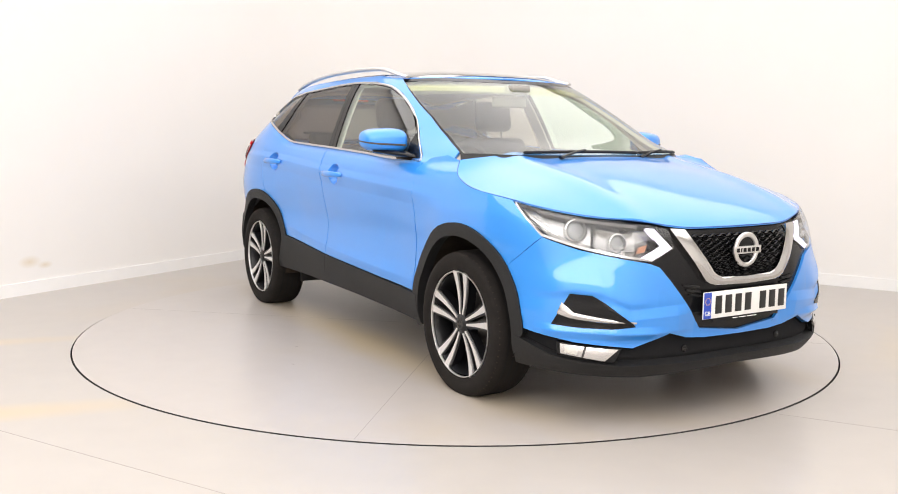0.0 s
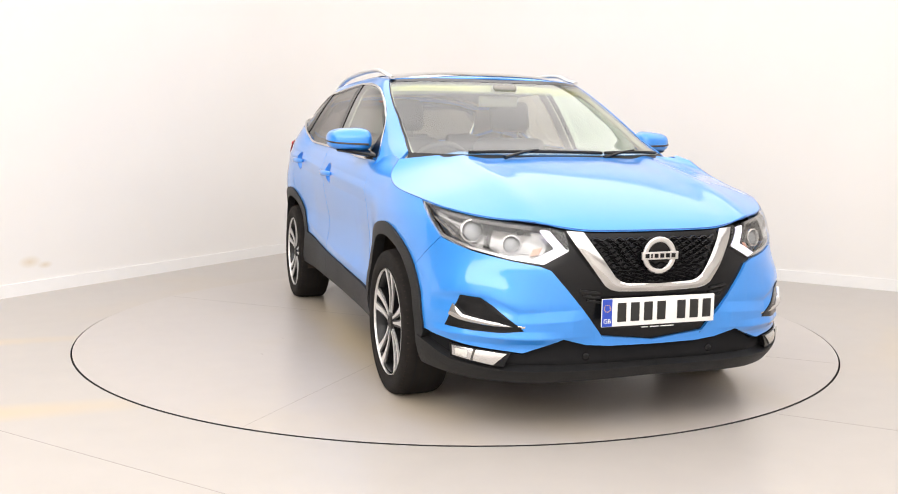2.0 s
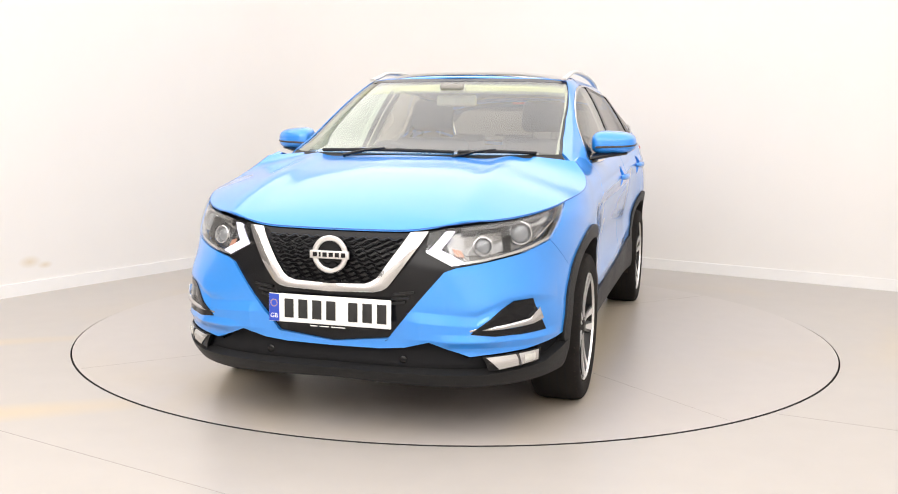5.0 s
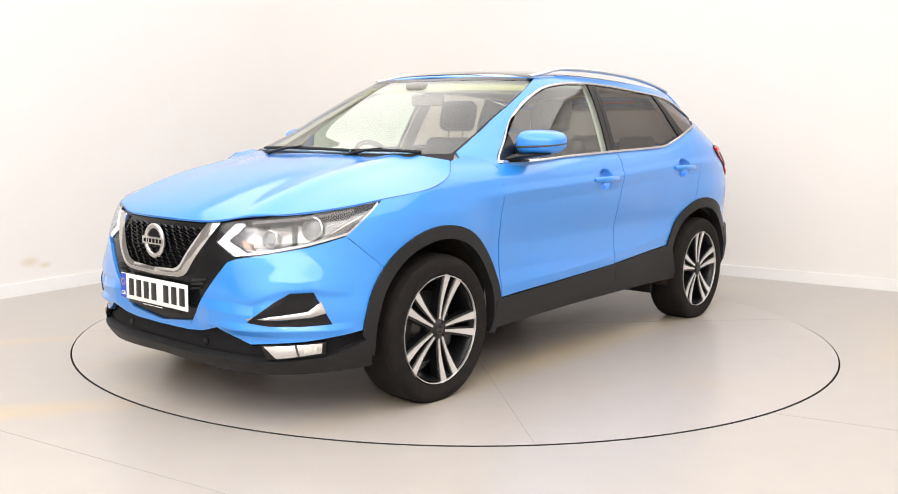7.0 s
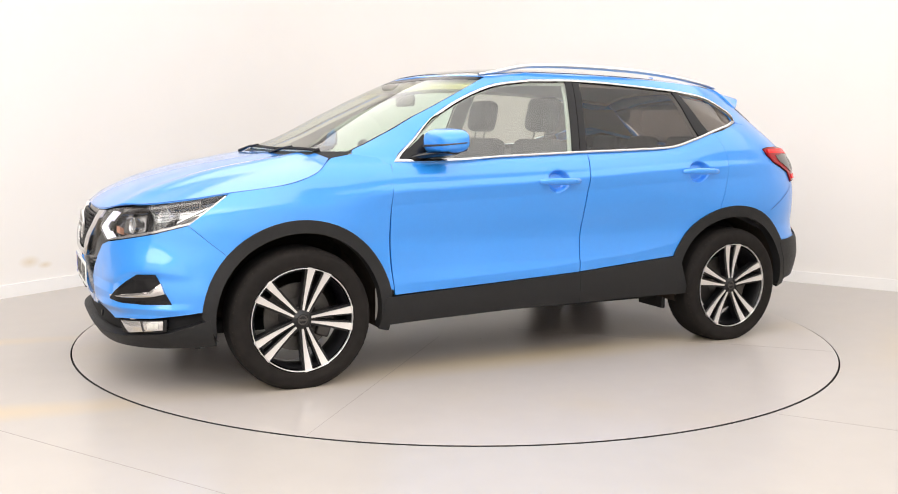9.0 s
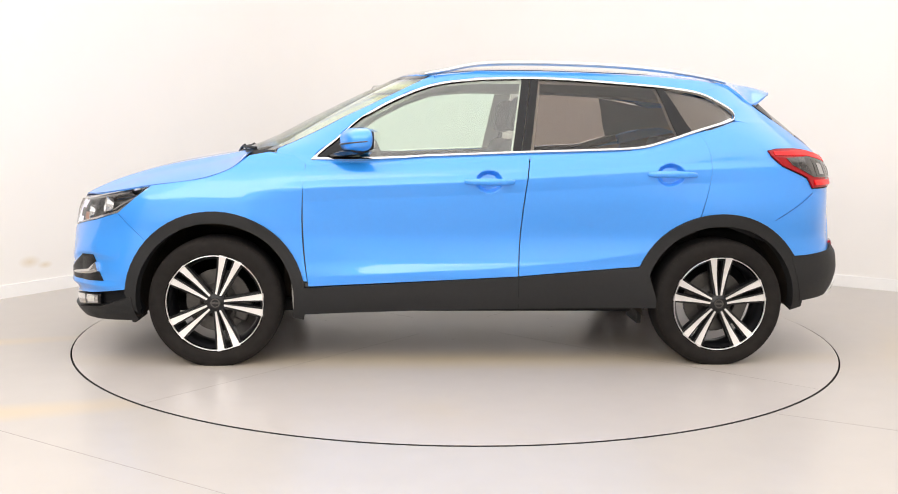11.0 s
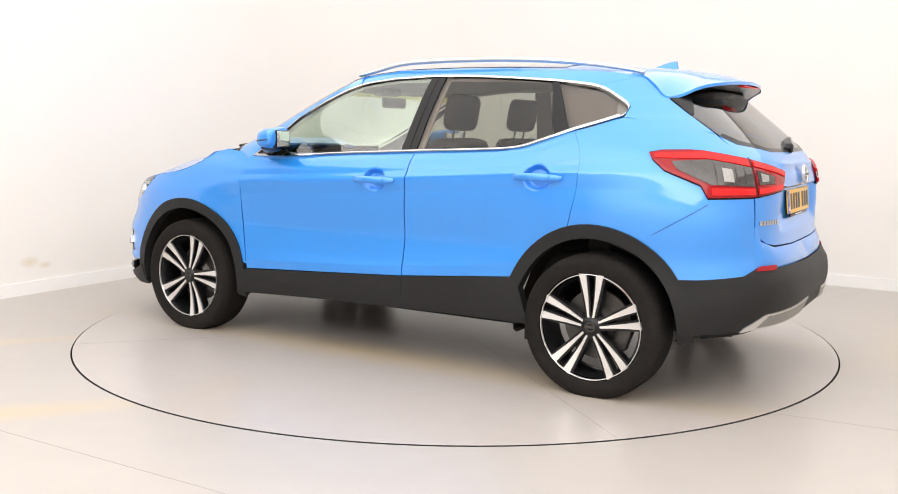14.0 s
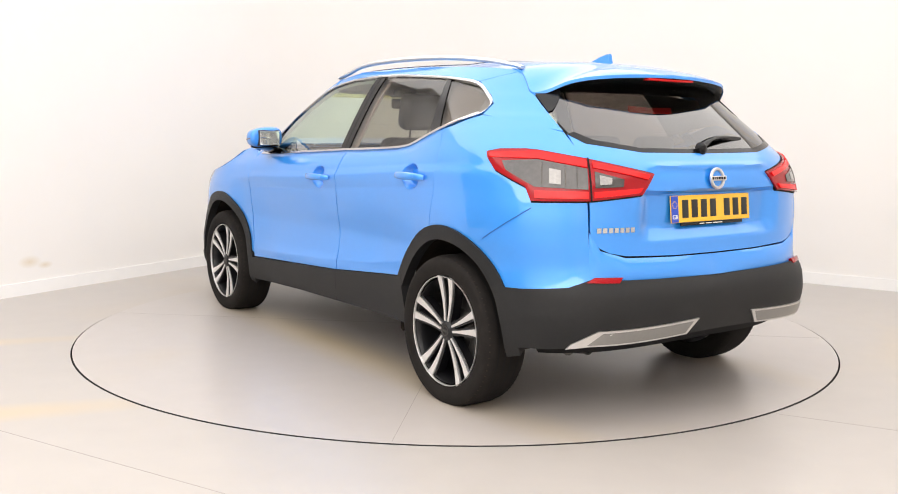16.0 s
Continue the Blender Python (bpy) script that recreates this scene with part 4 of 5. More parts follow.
patch("cowl", [(1.50, 1.055), (2.0, 1.065), (2.6, 1.070)], [(1.50, 1.114), (2.0, 1.108), (2.6, 1.105)], M_CLAD, nu=21, nv=3, off=0.002, depth=0.0, upper=True, full=True)
for ob in patch("rear_window", [(-1.766, 1.220), (-1.83, 1.183), (-1.999, 1.152), (-2.3, 1.147)], [(-1.692, 1.385), (-1.78, 1.40), (-1.95, 1.425), (-2.3, 1.435)], M_REARGLASS, nu=25, nv=10, off=-0.002, depth=0.0, full=True, label="dark tinted rear window"):
    ob.visible_shadow = False
patch("rear_window_edge", [(-1.762, 1.212), (-1.81, 1.176), (-1.999, 1.142), (-2.3, 1.138)], [(-1.785, 1.224), (-1.84, 1.192), (-1.999, 1.160), (-2.3, 1.155)], M_BLACK, nu=25, nv=1, off=0.001, depth=0.004, full=True)

roof_outline = [skin(s, z, 0, True) for s, z in ([(2.6, 1.524), (2.2, 1.524), (1.8, 1.523), (1.3, 1.522), (0.95, 1.5205)] + ROOF_EDGE)]
crowned("roof", [skin(s, z, 0.001, True) for s, z in spread([(2.6, 1.526), (1.8, 1.525), (1.3, 1.524), (0.95, 1.523)] + ROOF_EDGE, 60)], ROOF_TOP, 3.0, M_PAINT, "blue roof", 24)
# dark glass roof panel, just proud of the roof sheet
OUT = sorted((p.x, p.y, p.z) for p in roof_outline)
OUT_Y, OUT_Z = line([(x, y) for x, y, z in OUT]), line([(x, z) for x, y, z in OUT])


def roof_at(x, y):
    return ROOF_TOP(x) - (ROOF_TOP(x) - OUT_Z(x)) * min(1.0, abs(y) / OUT_Y(x)) ** 3.0


bm = bmesh.new()
rows = []
for i in range(31):
    x = 0.395 - 1.40 * i / 30
    yo = max(0.02, min(0.56, OUT_Y(x) - 0.012))
    rows.append([bm.verts.new((x, v * yo, roof_at(x, v * yo) + 0.003)) for v in [-1 + k / 10 for k in range(21)]])
for a, b in zip(rows, rows[1:]):
    for k in range(20):
        bm.faces.new((a[k], a[k + 1], b[k + 1], b[k]))
part("glass_roof", bm, M_ROOFGLASS, car, "dark panoramic glass roof panel")


def build_rails():
    for side in (1, -1):
        pts = [(0.24, 0.585, 1.528), (0.13, 0.588, 1.548), (-0.02, 0.592, 1.580), (-0.2, 0.594, 1.592), (-0.5, 0.594, 1.594), (-0.85, 0.590, 1.583), (-1.15, 0.580, 1.556), (-1.33, 0.570, 1.528), (-1.42, 0.566, 1.508)]
        bm = bmesh.new()
        line_pts = smooth_line([(x, y * side, z) for x, y, z in pts], 40)
        bm_tube(bm, line_pts, 0.016, [0.008 + 0.005 * math.sin(math.pi * k / 39) for k in range(40)], 10)
        part("roof_rail", bm, M_SATIN, car, "satin silver roof rail")


build_rails()


def build_spoiler():
    # the top sheet, the edge and the black underside
    outline = [(-1.36, 0.578, 1.506), (-1.426, 0.580, 1.492), (-1.49, 0.602, 1.447), (-1.545, 0.619, 1.396), (-1.60, 0.578, 1.404), (-1.66, 0.525, 1.437), (-1.70, 0.470, 1.454), (-1.74, 0.395, 1.465), (-1.77, 0.26, 1.475), (-1.79, 0.12, 1.480), (-1.796, 0.01, 1.481)]
    top = curve([(-1.80, 1.485), (-1.7, 1.516), (-1.6, 1.536), (-1.5, 1.551), (-1.36, 1.563)])
    edge_x = line(sorted((q[1], q[0]) for q in outline[4:]))
    edge_z = line(sorted((q[1], q[2]) for q in outline[4:]))
    sp = crowned("roof_spoiler", smooth_line(outline, 40), lambda x: top(x) - 0.004, 2.6, M_PAINT, "blue roof spoiler over the rear window", 24, 0, 0.014)
    bm = bmesh.new()
    rows = []
    for i in range(17):
        v = -1 + i / 8
        y = v * 0.575
        xe, ze = edge_x(abs(y)), edge_z(abs(y))
        rows.append([bm.verts.new((xe + 0.004, y, ze - 0.011)), bm.verts.new((xe + 0.04, y * 0.985, ze - 0.026)), bm.verts.new((-1.60 + 0.10 * abs(v) ** 3, y * 0.97, ze - 0.055)), bm.verts.new((-1.705 + 0.13 * abs(v) ** 3, y, 1.395))])
    for a, b in zip(rows, rows[1:]):
        for k in range(3):
            bm.faces.new((a[k], a[k + 1], b[k + 1], b[k]))
    part("spoiler_underside", bm, M_BLACK, sp)
    for ob in patch("spoiler_fin", [(-1.722, 1.306), (-1.705, 1.35), (-1.690, 1.389)], [(-1.740, 1.312), (-1.775, 1.36), (-1.80, 1.415)], M_BLACK, nu=13, nv=4, off=0.003, depth=0.012):
        ob.parent = sp
    bm = bmesh.new()
    bm_box(bm, (-1.786, -0.15, 1.455), (-1.740, 0.15, 1.4655), 0.004)
    part("brake_light", bm, M_REDGLOW, sp, "red high-level brake light")
    bm = bmesh.new()
    prof = [(-1.225, 1.553), (-1.27, 1.568), (-1.33, 1.590), (-1.375, 1.601), (-1.395, 1.602), (-1.40, 1.575), (-1.405, 1.540), (-1.23, 1.540)]
    rings = []
    for y, k in ((-0.018, 0.0), (-0.006, 1.0), (0.006, 1.0), (0.018, 0.0)):
        rings.append([bm.verts.new((x, y * (1 if z < 1.56 else 0.6), 1.545 + (z - 1.545) * (0.93 + 0.07 * k))) for x, z in prof])
    for a, b in zip(rings, rings[1:]):
        for i in range(len(prof)):
            bm.faces.new((a[i], a[(i + 1) % len(prof)], b[(i + 1) % len(prof)], b[i]))
    bm.faces.new(rings[0])
    bm.faces.new(rings[-1][::-1])
    part("roof_antenna", bm, M_PAINT, car, "blue shark-fin antenna")


build_spoiler()


def mirror_shape(x, y, z):
    """A point of the unit ball turned into the mirror housing."""
    ex = lambda c, n: math.copysign(abs(c) ** n, c)
    x, y, z = ex(x, 0.64), ex(y, 0.62), ex(z, 0.66)
    taper = 1.0 - 0.20 * (y + 1) / 2
    zz = 1.172 + z * (0.069 if z > 0 else 0.066) * taper - 0.006 * x
    xx = 0.600 + (x * 0.100 if x > 0 else x * 0.046) - 0.055 * (y + 1) / 2
    return Vector((xx, 0.920 + y * 0.114, zz))


def build_mirrors():
    for side in (1, -1):
        bm = bmesh.new()
        bmesh.ops.create_uvsphere(bm, u_segments=36, v_segments=24, radius=1.0)
        for v in bm.verts:
            p = mirror_shape(*v.co)
            v.co = Vector((p.x, p.y * side, p.z))
        shell = part("door_mirror", bm, M_PAINT, car, "blue door mirror with a black base")
        for name, mat, lo, hi, bev in (("mirror_glass", M_MIRROR, (0.541, 0.842, 1.128), (0.545, 0.985, 1.212), 0.0015), ("mirror_frame", M_BLACK, (0.546, 0.834, 1.121), (0.60, 0.992, 1.219), 0.012)):
            bm = bmesh.new()
            bm_box(bm, lo, hi, bev)
            for v in bm.verts:
                v.co.x -= 0.055 * (v.co.y - 0.81) / 0.21 - 0.008
                v.co.y *= side
            part(name, bm, mat, shell)
        bm = bmesh.new()
        bm_tube(bm, [(0.70, 0.765 * side, 1.082), (0.66, 0.83 * side, 1.100), (0.61, 0.90 * side, 1.112), (0.575, 0.975 * side, 1.120)], [0.075, 0.068, 0.072, 0.05], [0.018, 0.018, 0.016, 0.012], 14)
        part("mirror_foot", bm, M_BLACK, shell)
        bm = bmesh.new()
        pts = []
        for k in range(22):
            a = radians(-38 + 132 * k / 21)
            p = mirror_shape(0.985 * math.cos(a), 0.985 * math.sin(a), -0.16)
            pts.append((p.x + 0.0015 * math.cos(a), (p.y + 0.0015 * math.sin(a)) * side, p.z + 0.010 * (k / 21)))
        bm_tube(bm, pts, 0.0035, [0.006 - 0.003 * k / 21 for k in range(22)], 8)
        part("indicator", bm, M_DISC, shell, "slim smoky indicator strip")


M_MIRROR = material("mirror_silver", (0.85, 0.87, 0.87), 0.02, 1.0)
build_mirrors()


def build_handles():
    for s0, s1, z in ((0.040, -0.215, 0.962), (-0.915, -1.150, 1.006)):
        for side in (1, -1):
            # the grip
            bm = bmesh.new()
            pts = []
            for k in range(17):
                f = k / 16
                p = skin(s0 + (s1 - s0) * f, z + 0.003, 0.012 + 0.030 * math.sin(math.pi * min(1, max(0, f))) ** 0.5)
                pts.append((p.x, p.y * side, p.z))
            bm_tube(bm, pts, [0.006 + 0.005 * math.sin(math.pi * k / 16) for k in range(17)], [0.011 + 0.007 * math.sin(math.pi * k / 16) ** 0.5 for k in range(17)], 12)
            h = part("door_handle", bm, M_PAINT, car)
            bm = bmesh.new()
            p = skin(s1 + 0.045, z + 0.004, 0.042)
            bm_lathe(bm, [(0.007, -0.004), (0.007, 0.002), (0.0005, 0.002)], Matrix.Translation((p.x, p.y * side, p.z)) @ Euler((radians(-90 * side), 0, 0)).to_matrix().to_4x4(), 14)
            part("key_button", bm, M_PAINT, h)


build_handles()


# --- wheels ---
def build_wheel(name, x, side, turn):
    """A wheel with its axle along y; the outer face looks to +y on the left side."""
    w = new(name)
    w.parent = car
    w.matrix_basis = pose(x, (0.800 if x > 0 else 0.813) * side, WZ - 0.014, 0, 0, 0 if side > 0 else 180)
    w["label"] = "black tyre on a five-spoke machined alloy wheel"
    ax = Euler((radians(-90), 0, 0)).to_matrix().to_4x4()
    bm = bmesh.new()
    prof = [(0.250, -0.105), (0.275, -0.112), (0.310, -0.112), (0.328, -0.104), (0.338, -0.088), (0.3425, -0.06), (0.343, -0.02), (0.343, 0.02), (0.3425, 0.06), (0.338, 0.088), (0.328, 0.104), (0.312, 0.112), (0.290, 0.1135), (0.272, 0.111), (0.256, 0.106), (0.252, 0.098)]
    bm_lathe(bm, prof, ax, 96)
    tyre = part("tyre", bm, M_RUBBER, w)
    for h in (-0.055, -0.018, 0.018, 0.055):
        bm = bmesh.new()
        bm_lathe(bm, [(0.3438, h - 0.004), (0.3438, h + 0.004)], ax, 64)
        part("tread_groove", bm, M_DARK, w)
    bm = bmesh.new()
    for k in range(72):
        a = 2 * math.pi * k / 72
        for s in (1, -1):
            m = ax @ Matrix.Rotation(a, 4, "Z") @ Matrix.Translation((0.3345, 0, s * 0.085))
            bm_box(bm, (-0.010, -0.0022, -0.014), (0.0003, 0.0022, 0.014), 0, m)
    tagged(part("tread_pattern", bm, M_MUD, w, smooth=False), kind="stuff")
    bm = bmesh.new()
    bm_lathe(bm, [(0.247, -0.10), (0.225, -0.06), (0.222, 0.0), (0.226, 0.07), (0.238, 0.094)], ax, 72)
    part("rim_barrel", bm, M_RIMDARK, w)
    bm = bmesh.new()
    bm_lathe(bm, [(0.2435, 0.094), (0.2440, 0.101), (0.2450, 0.1045), (0.2465, 0.1055), (0.2480, 0.1050), (0.2490, 0.101)], ax, 96)
    part("rim_lip", bm, M_RIM, w, "bright machined rim edge")
    bm = bmesh.new()
    bm_lathe(bm, [(0.165, -0.012), (0.165, 0.004), (0.095, 0.004), (0.07, 0.03), (0.0005, 0.03)], ax, 48)
    part("brake_disc", bm, M_DISC, w)
    bm = bmesh.new()
    bm_box(bm, (-0.055, -0.035, -0.02), (0.055, 0.035, 0.03), 0.01, ax @ pose(0, 0, 0, 0, 0, 160 if side > 0 else 20) @ pose(0.14, 0, 0, 0, 0, 90))
    part("brake_caliper", bm, M_DISC, w)

    def blade(bm, a, r0, r1, w0, w1, shift0, shift1, top0, top1, thick):
        """A tapered spoke from the hub to the rim."""
        vs = []
        for i in range(7):
            f = i / 6
            r = r0 + (r1 - r0) * f
            hw = (w0 + (w1 - w0) * f ** 1.4) / 2
            c = shift0 + (shift1 - shift0) * f
            h = top0 + (top1 - top0) * f ** 1.5 - 0.006 * math.sin(math.pi * f)
            ring = [(r, c - hw, h), (r, c + hw, h), (r, c + hw, h - thick), (r, c - hw, h - thick)]
            vs.append([bm.verts.new(ax @ Matrix.Rotation(a, 4, "Z") @ Vector(p)) for p in ring])
        for p, q in zip(vs, vs[1:]):
            for k in range(4):
                bm.faces.new((p[k], p[(k + 1) % 4], q[(k + 1) % 4], q[k]))
        bm.faces.new(vs[0])
        bm.faces.new(vs[-1][::-1])

    for k in range(5):
        a = radians(turn + 72 * k)
        for s in (1, -1):
            bm = bmesh.new()
            blade(bm, a, 0.044, 0.247, 0.010, 0.037, 0.0115 * s, 0.0425 * s, 0.088, 0.100, 0.012)
            sp = part("spoke", bm, M_RIM, w, "machined silver spoke face")
            bm = bmesh.new()
            blade(bm, a, 0.038, 0.244, 0.028, 0.056, 0.013 * s, 0.043 * s, 0.0835, 0.092, 0.045)
            part("spoke_back", bm, M_RIMDARK, w)
        m = ax @ Matrix.Rotation(a + radians(36), 4, "Z")
        bm = bmesh.new()
        bm_lathe(bm, [(0.009, 0.05), (0.009, 0.068), (0.0005, 0.070)], m @ Matrix.Translation((0.052, 0, 0)), 10)
        part("wheel_nut", bm, M_DISC, w)
    bm = bmesh.new()
    bm_lathe(bm, [(0.062, 0.03), (0.060, 0.066), (0.045, 0.084), (0.030, 0.090), (0.028, 0.092), (0.0005, 0.093)], ax, 40)
    hub = part("hub", bm, M_RIMDARK, w)
    bm = bmesh.new()
    bm_lathe(bm, [(0.024, 0.0925), (0.024, 0.0945), (0.018, 0.0945), (0.018, 0.0925)], ax, 28)
    bm_box(bm, (-0.026, -0.005, 0.0925), (0.026, 0.005, 0.0955), 0.001, ax)
    part("cap_emblem", bm, M_DISC, w)
    return w


build_wheel("front_wheel", WX, 1, 250)
build_wheel("front_wheel", WX, -1, 270)
build_wheel("rear_wheel", -WX, 1, 270)
build_wheel("rear_wheel", -WX, -1, 262)

# wheel housings
for x, sgn in ((WX, 1), (-WX, 1)):
    for side in (1, -1):
        bm = bmesh.new()
        rows = []
        for k in range(25):
            a = radians(-20 + 220 * k / 24)
            rows.append([bm.verts.new((x + 0.415 * math.cos(a), (y + (0.012 if x < 0 else 0)) * side, max(0.31 if x < 0 and math.cos(a) < 0 else 0.255, WZ + 0.415 * math.sin(a)))) for y in (0.872, 0.70, 0.55)])
        for a, b in zip(rows, rows[1:]):
            for k in range(2):
                bm.faces.new((a[k], a[k + 1], b[k + 1], b[k]))
        bm.faces.new([r[2] for r in rows])
        part("wheel_arch_liner", bm, M_MUD, car)
# floor pan
bm = bmesh.new()
bm_box(bm, (-0.90, -0.74, 0.255), (0.90, 0.74, 0.32), 0.02)
bm_box(bm, (-1.82, -0.60, 0.29), (-0.85, 0.60, 0.38), 0.02)
bm_box(bm, (0.85, -0.60, 0.23), (1.98, 0.60, 0.30), 0.02)
bm_box(bm, (0.98, -0.55, 0.30), (2.02, 0.55, 0.84), 0.03)
bm_box(bm, (-2.0, -0.60, 0.36), (-1.0, 0.60, 0.70), 0.03)
part("underbody", bm, M_DARK, car)
for x, y in ((1.78, 0.62), (-0.93, 0.66)):
    for side in (1, -1):
        bm = bmesh.new()
        bm_box(bm, (x - 0.012, y - 0.11, 0.195), (x + 0.012, y + 0.11, 0.27), 0.004, None)
        ob = part("wheel_deflector", bm, M_CLAD, car)
        for v in ob.data.vertices:
            v.co.y *= side
bm = bmesh.new()
bm_lathe(bm, [(0.026, -0.16), (0.026, 0.06), (0.030, 0.075), (0.030, 0.082), (0.026, 0.082), (0.024, 0.0)], Matrix.Translation((-1.80, 0.56, 0.305)) @ Euler((0, radians(-80), 0)).to_matrix().to_4x4(), 20)
part("tailpipe", bm, M_DISC, car, "short grey exhaust tailpipe")
bm = bmesh.new()
bm_tube(bm, smooth_line([(-1.80, 0.60, 0.30), (-1.55, 0.42, 0.28), (-1.2, 0.30, 0.26), (-0.6, 0.12, 0.24), (0.4, 0.05, 0.24)], 30), 0.026, None, 10)
part("exhaust_pipe", bm, M_DISC, car)
for side in (1, -1):
    bm = bmesh.new()
    bm_tube(bm, [(-WX, 0.70 * side, 0.33), (-1.20, 0.40 * side, 0.27), (-1.05, 0.10 * side, 0.27)], 0.030, 0.022, 8)
    part("rear_axle_arm", bm, M_DARK, car)
    bm = bmesh.new()
    bm_tube(bm, [(WX, 0.70 * side, 0.24), (1.20, 0.45 * side, 0.25), (1.10, 0.25 * side, 0.27)], 0.035, 0.02, 8)
    part("front_control_arm", bm, M_DARK, car)
# inner walls of the body, behind the gaps
patch("inner_shell", [(0.93, 0.27), (0.2, 0.27), (-0.88, 0.28)], [(0.95, 1.02), (0.2, 1.05), (-1.2, 1.17)], M_TRIM, nu=13, nv=8, off=-0.045, depth=0.0)
patch("inner_quarter", [(-1.15, 0.80), (-1.55, 0.62), (-1.8, 0.62), (-2.3, 0.60)], [(-1.2, 1.17), (-1.55, 1.26), (-1.75, 1.20), (-2.3, 1.10)], M_DARK, nu=13, nv=8, off=-0.04, depth=0.0, full=True)
patch("inner_front", [(0.95, 0.80), (1.30, 0.80), (1.75, 0.62), (2.0, 0.5), (2.6, 0.45)], [(0.95, 1.00), (1.30, 0.93), (1.75, 0.86), (2.0, 0.82), (2.6, 0.79)], M_DARK, nu=17, nv=6, off=-0.07, depth=0.0, full=True)

# --- number plates, emblems and lettering (as plain bars) ---
def text_part(name, body, size, m, mat, parent):
    cu = bpy.data.curves.new(name, "FONT")
    cu.body, cu.size, cu.extrude = body, size, 0.0006
    cu.align_x, cu.align_y = "CENTER", "CENTER"
    cu.materials.append(mat)
    ob = new(name, cu)
    ob.parent = parent
    ob.matrix_basis = m
    return ob


def build_plate(name, m, mat, label):
    """A plate in its own frame: x to the reader's right, y up, z to the reader."""
    pl = new(name)
    pl.parent = car
    pl.matrix_basis = m
    pl["label"] = label
    bm = bmesh.new()
    bm_box(bm, (-0.262, -0.0575, -0.006), (0.262, 0.0575, 0.0), 0.003)
    part("plate_board", bm, mat, pl)
    bm = bmesh.new()
    bm_box(bm, (-0.260, -0.0555, 0.0004), (-0.216, 0.0555, 0.0012), 0)
    band = part("blue_band", bm, M_PLATEB, pl, smooth=False)
    text_part("country_letters", "GB", 0.026, pose(-0.238, -0.034, 0.002), M_PLATEW, pl)
    for k in range(12):
        a = 2 * math.pi * k / 12
        bm = bmesh.new()
        bm_box(bm, (-0.0018, -0.0018, 0.0013), (0.0018, 0.0018, 0.0018), 0, pose(-0.238 + 0.014 * math.cos(a), 0.018 + 0.014 * math.sin(a), 0))
        part("ring_dot", bm, M_PLATEY, pl, smooth=False)
    x = -0.196
    for k in range(7):
        if k == 4:
            x += 0.033
        bm = bmesh.new()
        bm_box(bm, (x + 0.004, -0.0385, 0.0004), (x + 0.044, 0.0385, 0.0014), 0.0004)
        part("plate_bar", bm, M_LETTER, pl)
        x += 0.0605
    bm = bmesh.new()
    bm_box(bm, (-0.20, -0.072, -0.008), (0.21, -0.0585, -0.002), 0.001)
    part("plate_holder", bm, M_BLACK, pl)
    for x0, x1 in ((-0.08, -0.05), (-0.04, 0.0), (0.01, 0.07)):
        bm = bmesh.new()
        bm_box(bm, (x0, -0.0675, -0.0018), (x1, -0.0640, -0.0012), 0)
        part("holder_bar", bm, M_PLATEW, pl, smooth=False)
    return pl


FRONT_FACE = Matrix(((0, 0, 1, 0), (1, 0, 0, 0), (0, 1, 0, 0), (0, 0, 0, 1)))
REAR_FACE = Matrix(((0, 0, -1, 0), (-1, 0, 0, 0), (0, 1, 0, 0), (0, 0, 0, 1)))
build_plate("front_number_plate", Matrix.Translation((2.222, 0, 0.508)) @ FRONT_FACE, M_PLATEW, "white number plate with black bars and a blue band")
build_plate("rear_number_plate", Matrix.Translation((-2.040, 0, 0.905)) @ REAR_FACE @ pose(0, 0, 0, -6), M_PLATEY, "yellow number plate with black bars and a blue band")


def build_emblem(name, m, r, back):
    e = new(name)
    e.parent = car
    e.matrix_basis = m
    e["label"] = "round silver emblem with a cross bar"
    bm = bmesh.new()
    bm_lathe(bm, [(r * 0.72, 0), (r * 0.72, 0.006), (r * 0.78, 0.010), (r * 0.94, 0.010), (r, 0.006), (r, 0.0)], Matrix.Identity(4), 48)
    part("emblem_ring", bm, M_SATIN, e)
    bm = bmesh.new()
    bm_box(bm, (-r * 1.10, -r * 0.21, 0.002), (r * 1.10, r * 0.21, 0.013), 0.002)
    bar = part("emblem_bar", bm, M_SATIN, e)
    x = -r * 0.92
    for k in range(6):
        wk = r * (0.10 if k == 1 else 0.24)
        bm = bmesh.new()
        bm_box(bm, (x, -r * 0.115, 0.0131), (x + wk, r * 0.115, 0.0137), 0)
        part("letter_bar", bm, M_BLACK, e, smooth=False)
        x += wk + r * 0.105
    bm = bmesh.new()
    bm_lathe(bm, [(r * 0.72, 0.0), (0.0005, 0.0)], Matrix.Identity(4), 40)
    part("emblem_back", bm, back, e)


